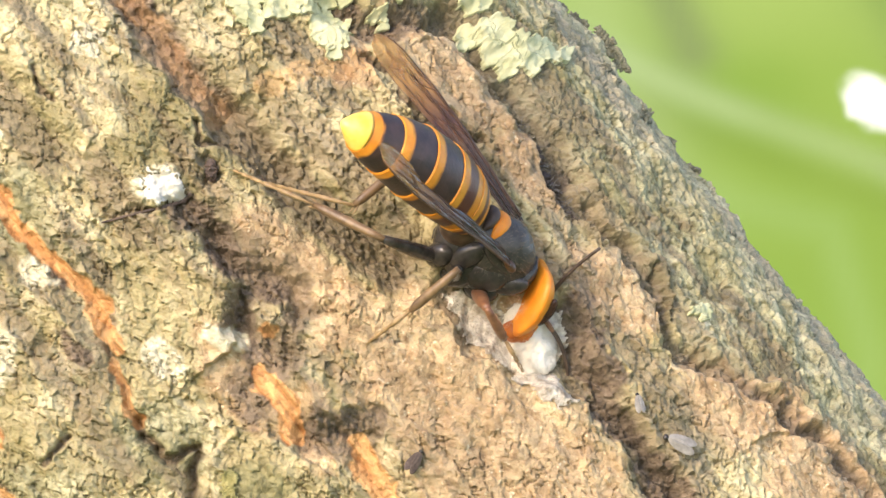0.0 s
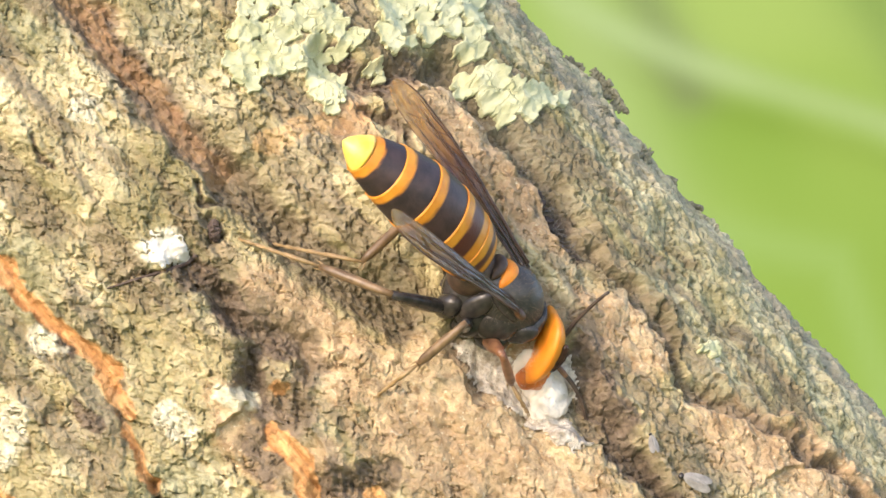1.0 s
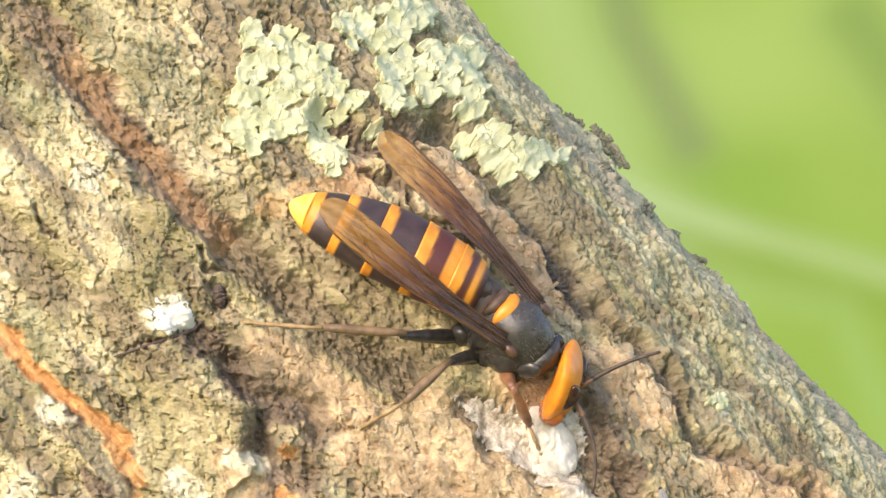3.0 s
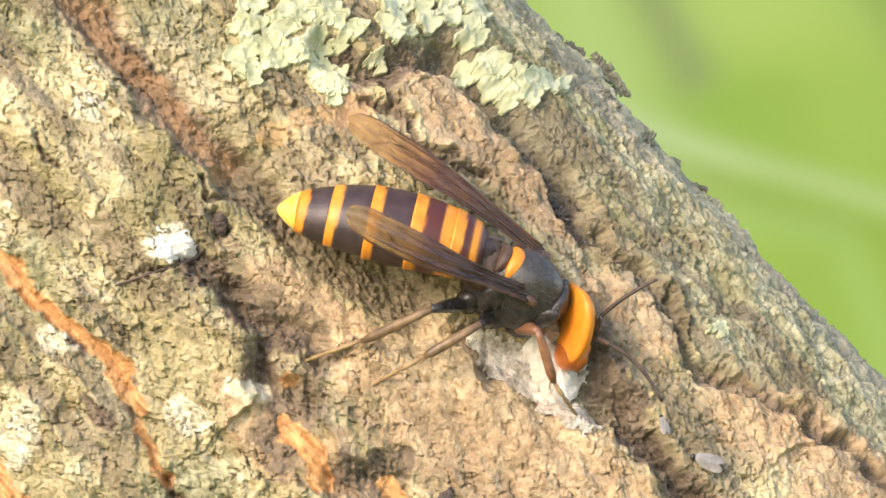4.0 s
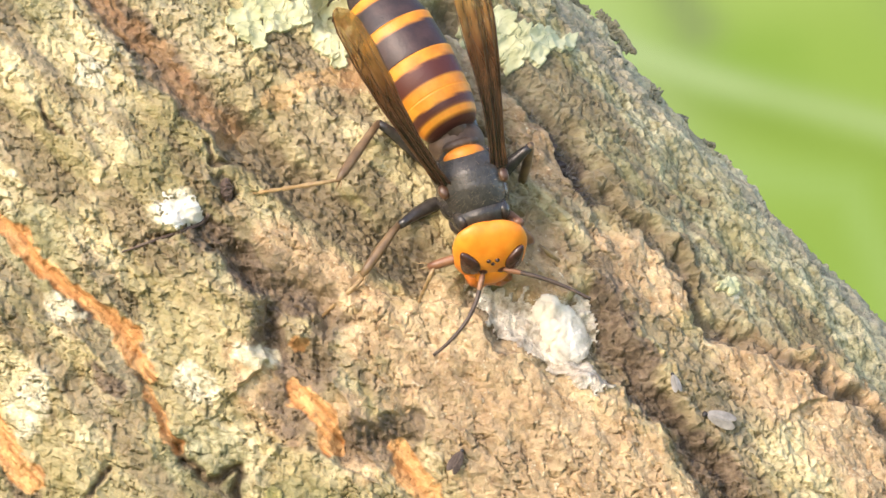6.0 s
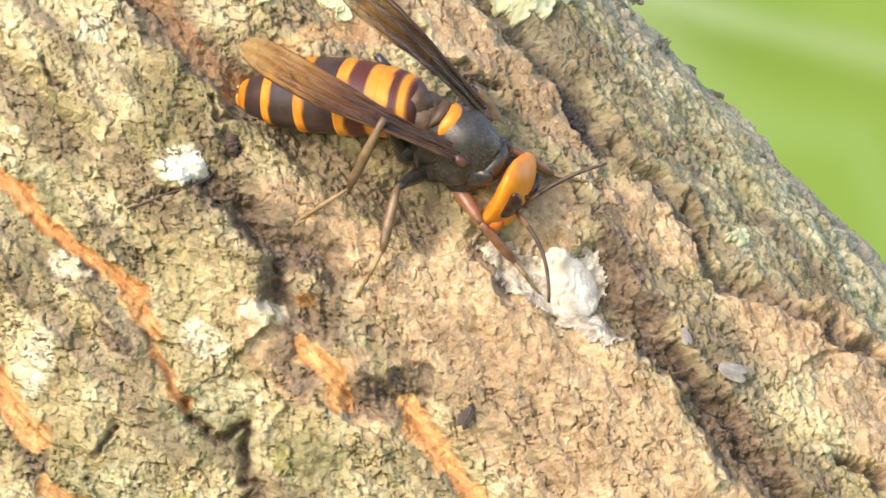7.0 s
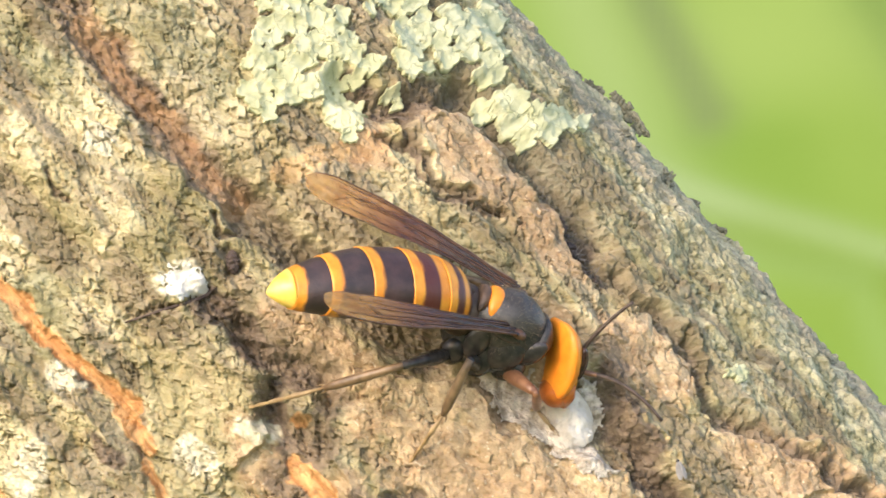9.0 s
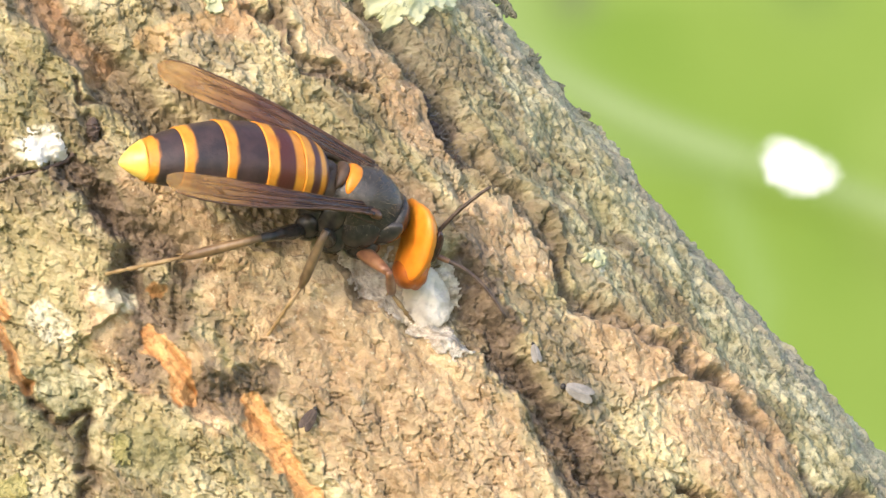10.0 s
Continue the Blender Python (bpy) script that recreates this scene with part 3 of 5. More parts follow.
# ---- building helpers ----
def mesh_from(name, verts, faces, mat, smooth=True):
    me = bpy.data.meshes.new(name)
    me.from_pydata(verts, [], faces)
    me.materials.append(mat)
    me.polygons.foreach_set("use_smooth", [smooth] * len(me.polygons))
    me.update()
    return me


def part(name, me, parent, label=""):
    ob = new(name, me)
    ob.parent = parent
    return tagged(ob, label)


def tube(points, radii, sides=10, squash=1.0):
    """Rings of a bent, tapered, closed tube."""
    verts, faces = [], []
    pts = [Vector(p) for p in points]
    for i, p in enumerate(pts):
        way = (pts[min(i + 1, len(pts) - 1)] - pts[max(i - 1, 0)]).normalized()
        side = way.cross(Vector((0, 0, 1)) if abs(way.z) < 0.95 else Vector((0, 1, 0))).normalized()
        up = side.cross(way)
        for k in range(sides):
            a = 2 * math.pi * k / sides
            verts.append(p + (side * math.cos(a) + up * math.sin(a) * squash) * radii[i])
    for i in range(len(pts) - 1):
        for k in range(sides):
            l = (k + 1) % sides
            faces.append((i * sides + k, i * sides + l, (i + 1) * sides + l, (i + 1) * sides + k))
    faces.append(tuple(range(sides - 1, -1, -1)))
    faces.append(tuple((len(pts) - 1) * sides + k for k in range(sides)))
    return verts, faces


def ball(rx, ry, rz, shape=None, rings=24, sides=36):
    """An ellipsoid round the origin, with its poles on the x axis; shape bends each point."""
    verts, faces = [], []
    for i in range(rings + 1):
        a = math.pi * i / rings
        for k in range(sides):
            b = 2 * math.pi * k / sides
            p = Vector((rx * math.cos(a), ry * math.sin(a) * math.cos(b), rz * math.sin(a) * math.sin(b)))
            verts.append(shape(p) if shape else p)
    for i in range(rings):
        for k in range(sides):
            l = (k + 1) % sides
            faces.append((i * sides + k, (i + 1) * sides + k, (i + 1) * sides + l, i * sides + l))
    return verts, faces


def scaled(shape, s=MM):
    return [tuple(Vector(v) * s) for v in shape[0]], shape[1]


# ---- trunk ----
STEP = 0.17


def build_trunk():
    fine_u = np.arange(-98, 98, STEP)
    us = np.concatenate([np.linspace(-1250, -104, 120), fine_u, np.linspace(104, 1120, 110)])
    start, stop = ARC[FRONT] - 42, ARC[EDGE] + 12
    arcs = np.concatenate([np.linspace(0, start - 3, 40), np.arange(start, stop, STEP), np.linspace(stop + 3, ARC[-1], 70)[:-1]])
    U, S = np.meshgrid(us, arcs, indexing="ij")
    W, Y = np.interp(S, ARC, OUT_W), np.interp(S, ARC, OUT_Y)
    tw = np.interp(S + 0.4, ARC, OUT_W) - np.interp(S - 0.4, ARC, OUT_W)
    ty = np.interp(S + 0.4, ARC, OUT_Y) - np.interp(S - 0.4, ARC, OUT_Y)
    size = np.hypot(tw, ty) + 1e-9
    nw, ny = ty / size, -tw / size
    h, tan, rust, moss, pale, stain_and_shade, crack, tone, fibres, piece = relief(U, W, S)
    W, Y = W + nw * h, Y + ny * h
    X, Z = U * AXIS[0] + W * ACROSS[0], U * AXIS[1] + W * ACROSS[1]
    verts = np.stack([X, Y, Z], -1) * MM
    rows, cols = U.shape
    # one smooth surface over all pieces
    du = np.gradient(verts, axis=0)
    ds = np.roll(verts, -1, 1) - np.roll(verts, 1, 1)
    normals = np.cross(ds, du).reshape(-1, 3)
    normals /= np.linalg.norm(normals, axis=1)[:, None] + 1e-12
    verts = verts.reshape(-1, 3)
    i, j = np.meshgrid(np.arange(rows - 1), np.arange(cols), indexing="ij")
    k = (j + 1) % cols
    quads = np.stack([i * cols + j, i * cols + k, (i + 1) * cols + k, (i + 1) * cols + j], -1).reshape(-1, 4)
    mark = piece.ravel()[quads[:, 0]]
    one = np.ones(U.size)
    layers = [("coats", (tan, rust, moss)), ("more_coats", (pale, stain_and_shade, tone)), ("cracks", (crack,) * 3), ("fibres", (fibres,) * 3)]
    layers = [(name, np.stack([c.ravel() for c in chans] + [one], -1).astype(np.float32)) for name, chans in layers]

    def cut_out(name, own):
        """A mesh of those faces, with the whole trunk's smoothness."""
        used, faces = np.unique(own, return_inverse=True)
        faces = faces.reshape(-1, 4)
        me = bpy.data.meshes.new(name)
        me.vertices.add(len(used))
        me.vertices.foreach_set("co", verts[used].ravel())
        me.loops.add(faces.size)
        me.loops.foreach_set("vertex_index", faces.ravel().astype(np.int32))
        me.polygons.add(len(faces))
        me.polygons.foreach_set("loop_start", np.arange(0, faces.size, 4, dtype=np.int32))
        me.update(calc_edges=True)
        me.polygons.foreach_set("use_smooth", np.ones(len(faces), dtype=bool))
        for layer, values in layers:
            at = me.attributes.new(layer, "FLOAT_COLOR", "POINT")
            at.data.foreach_set("color", values[used].ravel())
        me.materials.append(BARK)
        me.update()
        me.normals_split_custom_set_from_vertices(normals[used])
        return me

    root = tagged(new("tree_trunk"), "leaning tree trunk with cracked, furrowed, pale brown bark", "tree trunk")
    part("bark", cut_out("bark", quads[mark == 0]), root)
    # added caps close the trunk's two unseen ends
    for row, turn in ((0, 1), (rows - 1, -1)):
        ring = [tuple(verts[row * cols + j]) for j in range(cols)][::turn]
        part("end_cap", mesh_from("end_cap", ring, [tuple(range(cols))], HUSK, False), root, "dark cap added to close the trunk's unseen end")
    for n in sorted(set(mark.tolist()) - {0}):
        own = quads[mark == n]
        if n >= 100:
            part("inner_bark", cut_out("inner_bark", own), root, "orange fibrous inner bark laid bare")
        else:
            part("bark_plate", cut_out("bark_plate", own), root)
    return root


trunk = build_trunk()

# ---- ground and the green distance ----
def build_ground():
    n = 60
    c = np.linspace(-1, 1, n)
    c = np.sign(c) * np.abs(c) ** 3 * 400
    x, y = np.meshgrid(c, c, indexing="ij")
    z = -0.80 + 0.02 * rough(x * 3, y * 3, 2, 3)
    verts = np.stack([x, y, z], -1).reshape(-1, 3).tolist()
    faces = [(i * n + j, (i + 1) * n + j, (i + 1) * n + j + 1, i * n + j + 1) for i in range(n - 1) for j in range(n - 1)]
    return tagged(new("ground", mesh_from("ground", verts, faces, EARTH)), kind="structure")


build_ground()


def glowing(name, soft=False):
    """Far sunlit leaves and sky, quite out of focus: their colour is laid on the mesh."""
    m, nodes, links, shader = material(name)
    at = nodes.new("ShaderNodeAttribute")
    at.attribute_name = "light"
    # the daylight on the leaves is painted and given off as glow
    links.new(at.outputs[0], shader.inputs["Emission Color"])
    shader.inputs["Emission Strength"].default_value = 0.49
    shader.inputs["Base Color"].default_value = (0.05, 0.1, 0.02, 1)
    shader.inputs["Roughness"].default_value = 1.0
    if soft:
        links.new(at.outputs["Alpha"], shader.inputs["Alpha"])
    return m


def sheet(name, xs, zs, colours, mat):
    """An upright grid with a colour at each point."""
    a, b = len(xs), len(zs)
    X, Z = np.meshgrid(xs, zs, indexing="ij")
    verts = np.stack([X, 0 * X, Z], -1).reshape(-1, 3).tolist()
    faces = [(i * b + j, (i + 1) * b + j, (i + 1) * b + j + 1, i * b + j + 1) for i in range(a - 1) for j in range(b - 1)]
    me = mesh_from(name, verts, faces, mat)
    at = me.attributes.new("light", "FLOAT_COLOR", "POINT")
    at.data.foreach_set("color", colours(X, Z).astype(np.float32).ravel())
    return me


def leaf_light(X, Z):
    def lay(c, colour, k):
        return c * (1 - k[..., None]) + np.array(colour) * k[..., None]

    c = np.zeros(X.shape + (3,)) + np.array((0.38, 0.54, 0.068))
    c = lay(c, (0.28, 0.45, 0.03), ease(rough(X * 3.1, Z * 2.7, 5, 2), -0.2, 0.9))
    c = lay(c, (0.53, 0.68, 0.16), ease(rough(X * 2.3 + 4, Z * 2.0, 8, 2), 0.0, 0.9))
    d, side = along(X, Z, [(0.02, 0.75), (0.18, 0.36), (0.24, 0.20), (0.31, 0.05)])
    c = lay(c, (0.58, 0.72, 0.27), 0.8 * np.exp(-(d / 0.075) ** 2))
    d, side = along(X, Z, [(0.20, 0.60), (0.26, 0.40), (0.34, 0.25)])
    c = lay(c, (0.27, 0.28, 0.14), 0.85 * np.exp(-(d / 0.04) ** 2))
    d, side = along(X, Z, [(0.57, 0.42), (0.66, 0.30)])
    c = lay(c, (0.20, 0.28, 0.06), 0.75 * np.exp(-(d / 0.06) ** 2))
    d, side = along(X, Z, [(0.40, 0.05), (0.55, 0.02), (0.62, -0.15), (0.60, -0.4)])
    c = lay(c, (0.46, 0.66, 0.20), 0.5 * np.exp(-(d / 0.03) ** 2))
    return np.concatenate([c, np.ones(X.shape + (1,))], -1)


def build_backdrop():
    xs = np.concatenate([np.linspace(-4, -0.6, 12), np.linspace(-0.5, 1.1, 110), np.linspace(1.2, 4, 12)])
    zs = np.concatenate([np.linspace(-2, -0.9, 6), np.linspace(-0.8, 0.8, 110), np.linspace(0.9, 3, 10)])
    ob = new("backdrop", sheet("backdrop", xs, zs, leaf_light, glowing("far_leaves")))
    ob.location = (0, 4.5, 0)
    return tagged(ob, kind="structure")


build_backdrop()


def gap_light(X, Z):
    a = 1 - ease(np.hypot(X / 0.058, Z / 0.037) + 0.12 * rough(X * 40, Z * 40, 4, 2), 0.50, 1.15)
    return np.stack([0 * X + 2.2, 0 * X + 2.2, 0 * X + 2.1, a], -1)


def stalk_light(X, Z):
    a = np.exp(-((Z - 0.02 * np.sin(X * 7)) / 0.024) ** 2) * (1 - ease(np.abs(X), 0.30, 0.42)) * (0.45 + 0.25 * grain(X * 9, 0 * Z, 3))
    return np.stack([0 * X + 0.66, 0 * X + 0.80, 0 * X + 0.42, a], -1)


# sky gap and bright stalk glow too, their light painted with soft rims
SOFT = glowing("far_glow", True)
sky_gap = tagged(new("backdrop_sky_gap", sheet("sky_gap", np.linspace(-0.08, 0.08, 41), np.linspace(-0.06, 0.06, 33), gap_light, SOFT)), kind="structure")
far_stalk = tagged(new("backdrop_stalk", sheet("far_stalk", np.linspace(-0.45, 0.45, 61), np.linspace(-0.08, 0.08, 33), stalk_light, SOFT)), kind="structure")

# ---- the hornet, in millimetres: x ahead, y to its left, z up, thorax round the origin ----
HIPS = [(3.6, 2.4, -5.0), (0.0, 2.8, -6.2), (-3.8, 2.8, -6.4)]


def pear(points):
    """Radius along a body by places and radii."""
    xs, rs = [p[0] for p in points][::-1], [p[1] for p in points][::-1]
    return lambda x: float(np.interp(x, xs, rs))


GASTER = [(0.0, 2.0), (-0.5, 3.0), (-1.2, 3.6), (-2.6, 4.05), (-4.4, 4.35), (-7.0, 4.65), (-11.0, 4.8), (-15.5, 4.65), (-19.0, 4.1), (-21.5, 3.5), (-23.4, 2.95), (-24.5, 2.5), (-25.6, 1.85), (-26.5, 1.1), (-27.0, 0.55), (-27.2, 0.15)]
# each ring: front and hind end, share of orange at its front and its hind rim, redness of its dark part
RINGS = [(-0.3, -4.6, 0.40, 0.30, 0.7), (-4.5, -10.0, 0.24, 0.27, 0.9), (-9.9, -15.4, 0, 0.24, 0.12), (-15.3, -20.5, 0, 0.24, 0.0), (-20.4, -24.5, 0, 0.28, 0.0)]


def arch(x):
    """How far the middle of the abdomen lies over the line from waist to tip."""
    return 2.0 * math.sin(math.pi * min(max(-x / 27.2, 0), 1)) ** 0.8


def gaster_ring(start, stop, front, hind, red):
    radius = pear(GASTER)
    n, sides = 16, 48
    verts, faces, tint = [], [], []
    for i in range(n + 1):
        k = i / n
        x = start + (stop - start) * k
        r = radius(x) * (0.985 + 0.022 * k) + (0.04 if k > 0.9 else 0)
        for j in range(sides):
            b = 2 * math.pi * j / sides
            verts.append((x * MM, r * 1.06 * math.cos(b) * MM, (arch(x) + r * 0.87 * math.sin(b)) * MM))
            edge = 1 - hind + 0.03 * math.cos(2 * b) - 0.10 * float(ease(np.array(-math.sin(b)), 0.1, 0.6)) + 0.012 * math.sin(9 * b + start)
            gold = float(ease(np.array(k), edge - 0.03, edge + 0.03)) + (float((1 - ease(np.array(k), front, front + 0.05)) * (ease(np.array(k), 0.17, 0.21) if start > -1 else 1)) if front > 0 else 0)
            tint.append((min(gold, 1), red, 0, 1))
    for i in range(n):
        for j in range(sides):
            l = (j + 1) % sides
            faces.append((i * sides + j, (i + 1) * sides + j, (i + 1) * sides + l, i * sides + l))
    faces += [tuple(range(sides)), tuple(n * sides + j for j in range(sides - 1, -1, -1))]
    me = mesh_from("abdomen_ring", verts, faces, RINGED)
    at = me.attributes.new("band", "FLOAT_COLOR", "POINT")
    at.data.foreach_set("color", np.array(tint, dtype=np.float32).ravel())
    return me


def build_wing(side, parent):
    """A narrow folded wing, hinged at its root, reaching back along -x, pleated lengthwise."""
    n, across = 48, 13

    def place(k, v):
        """The upper face at k along the wing and v across it."""
        round_tip = 1 if k < 0.86 else math.sqrt(max(0, 1 - ((k - 0.86) / 0.14) ** 2)) * 0.97 + 0.03
        wide = (2.0 + 2.3 * float(ease(np.array(k), 0.1, 0.78))) * round_tip
        y = 0.5 * math.sin(math.pi * k) + 0.45 * wide - wide * v
        z = 0.24 * math.sin(v * 15.0) * (0.5 + 0.5 * k) * round_tip - 0.8 * v * v * wide / 4.3 + 0.5 * math.sin(math.pi * k) + 0.05 * math.sin(31 * k + 5 * v)
        return Vector((-30.5 * k, side * y, z))

    verts, faces = [], []
    for layer in (0, 1):
        for i in range(n + 1):
            for j in range(across):
                verts.append(place(i / n, j / (across - 1)) - Vector((0, 0, 0.06 * layer)))
    size = (n + 1) * across
    for layer in (0, 1):
        for i in range(n):
            for j in range(across - 1):
                a = layer * size + i * across + j
                f = (a, a + across, a + across + 1, a + 1)
                faces.append(f if layer == 0 else f[::-1])
    wing = part("wing", mesh_from("wing", *scaled((verts, faces)), WING), parent, "narrow folded amber-brown wing")

    def vein(points, thick):
        pts = [place(k, v) + Vector((0, 0, 0.03)) for k, v in points]
        part("vein", mesh_from("vein", *scaled(tube(pts, [thick * (1 - 0.55 * i / len(pts)) for i in range(len(pts))], 6)), VEIN), wing)

    for v0, v1, stop, thick in ((0.0, 0.0, 0.97, 0.20), (0.15, 0.12, 0.9, 0.10), (0.4, 0.3, 0.86, 0.09), (0.6, 0.5, 0.72, 0.08), (0.8, 0.75, 0.84, 0.08), (1.0, 1.0, 0.9, 0.09)):
        vein([(k * stop, v0 + (v1 - v0) * k + 0.03 * math.sin(7 * k + 9 * v0)) for k in np.linspace(0.02, 1, 20)], thick)
    for k, v0, v1 in ((0.42, 0.14, 0.36), (0.55, 0.13, 0.34), (0.66, 0.13, 0.52), (0.74, 0.32, 0.76), (0.5, 0.55, 0.78)):
        vein([(k + 0.03 * j, v0 + (v1 - v0) * j / 4) for j in range(5)], 0.06)
    return wing


def build_hornet():
    root = new("hornet")
    tagged(root, "large black and orange banded hornet feeding at a bark hollow", "hornet")

    def breast(p):
        s = 1 - 0.10 * max(0, p.x / 6.5) - 0.22 * max(0, -p.x / 6.5)
        top = 0.25 * math.exp(-((p.x - 0.5) / 0.35) ** 2) if p.z > 2.5 else 0
        return Vector((p.x, p.y * s, p.z * s - top - 0.04 * p.x * p.x * (1 if p.x < 0 else 0.4)))

    part("thorax", mesh_from("thorax", *scaled(ball(6.6, 4.2, 4.7, breast, 32, 48)), DOWNY), root, "dusky black downy thorax")
    part("collar", mesh_from("collar", *scaled(tube([(4.0, 0, -0.4), (5.2, 0, -0.5), (6.2, 0, -0.7)], [3.75, 3.1, 2.0], 32)), DOWNY), root)
    for x, z, long, wide in ((-2.9, 2.75, 1.2, 2.7), (-4.5, 2.2, 0.75, 2.4)):
        bow = lambda p: Vector((p.x - 0.03 * p.y * p.y, p.y, p.z - 0.14 * p.y * p.y))
        part("scutellum", mesh_from("scutellum", *scaled(ball(long, wide, 1.0, bow)), ORANGE if long > 1 else RUMP), root, "orange plate on the thorax" if long > 1 else "brown plate on the thorax").location = (x * MM, 0, z * MM)
    part("rump", mesh_from("rump", *scaled(ball(3.0, 3.6, 3.4)), RUMP), root, "brown hind thorax").location = (-5.5 * MM, 0, -1.5 * MM)
    part("waist", mesh_from("waist", *scaled(tube([(-6.0, 0, -0.4), (-7.6, 0, 0.1), (-9.0, 0, 0.5)], [2.4, 1.9, 1.9], 16)), RUMP), root)
    for side in (1, -1):
        part("shoulder_scale", mesh_from("shoulder_scale", *scaled(ball(1.0, 0.7, 0.6)), VEIN), root).location = (0.8 * MM, side * 3.9 * MM, 2.2 * MM)
    for side in (1, -1):
        for k, (x, y, z) in enumerate(HIPS):
            hip = part("hip", mesh_from("hip", *scaled(ball(1.7, 1.6, 2.7, None, 14, 18)), BLACK), root)
            hip.location, hip.rotation_euler = ((x + 0.1) * MM, side * (y - 0.3) * MM, (z + 0.4) * MM), (side * radians(-24), radians((20, 0, -20)[k]), 0)
    keel = part("keel", mesh_from("keel", *scaled(ball(5.8, 4.1, 4.0, None, 20, 28)), BLACK), root)
    keel.location = (-0.8 * MM, 0, -3.9 * MM)
    for side in (1, -1):
        for x, y, z, long, wide, high, lean in ((4.3, 2.7, -0.4, 1.5, 1.1, 2.6, 20), (1.5, 3.1, -2.0, 2.5, 1.5, 3.0, 12), (-2.4, 3.0, -2.4, 1.7, 1.4, 3.2, -8), (-0.6, 3.5, 0.9, 2.6, 0.8, 0.9, 0)):
            plate = part("side_plate", mesh_from("side_plate", *scaled(ball(long, wide, high, None, 16, 24)), BLACK), root, "glossy black side plate")
            plate.location, plate.rotation_euler = (x * MM, side * y * MM, z * MM), (0, radians(lean), 0)
    abdomen = new("abdomen")
    abdomen.parent = root
    for ring in RINGS:
        part("abdomen_ring", gaster_ring(*ring), abdomen)
    tip = [(x, 0, arch(x)) for x in np.linspace(-24.2, -27.2, 12)]
    radius = pear(GASTER)
    part("abdomen_tip", mesh_from("abdomen_tip", *scaled(tube(tip, [radius(p[0]) * 1.04 for p in tip], 32, 0.87)), YELLOW), abdomen, "bright yellow blunt tail")
    sting = part("sting", mesh_from("sting", *scaled(tube([(0, 0, 0), (-2.4, 0, 0.25), (-4.8, 0, 0.9)], [0.24, 0.19, 0.04], 10)), VEIN), abdomen, "thin dark sting")
    rng = random.Random(4)
    verts, faces = [], []
    for _ in range(1500):
        a, b = math.acos(rng.uniform(-0.9, 0.9)), rng.uniform(0, 2 * math.pi)
        out = Vector((math.cos(a), math.sin(a) * math.cos(b), math.sin(a) * math.sin(b)))
        base = breast(Vector((6.5 * out.x, 4.15 * out.y, 4.65 * out.z)))
        tip = base + out * rng.uniform(0.3, 0.8) + Vector([rng.uniform(-0.25, 0.25) for _ in range(3)])
        v, f = tube([base, tip], [0.018, 0.006], 3)
        faces += [tuple(i + len(verts) for i in q) for q in f]
        verts += v
    tagged(part("down", mesh_from("down", *scaled((verts, faces)), HAIR), root, "fine pale brown hairs"), kind="stuff")
    head, antennae = build_head(root)
    wings = [build_wing(side, root) for side in (1, -1)]
    return root, abdomen, head, wings, sting, antennae


SOCKET = Vector((4.35, 1.15, -2.2))


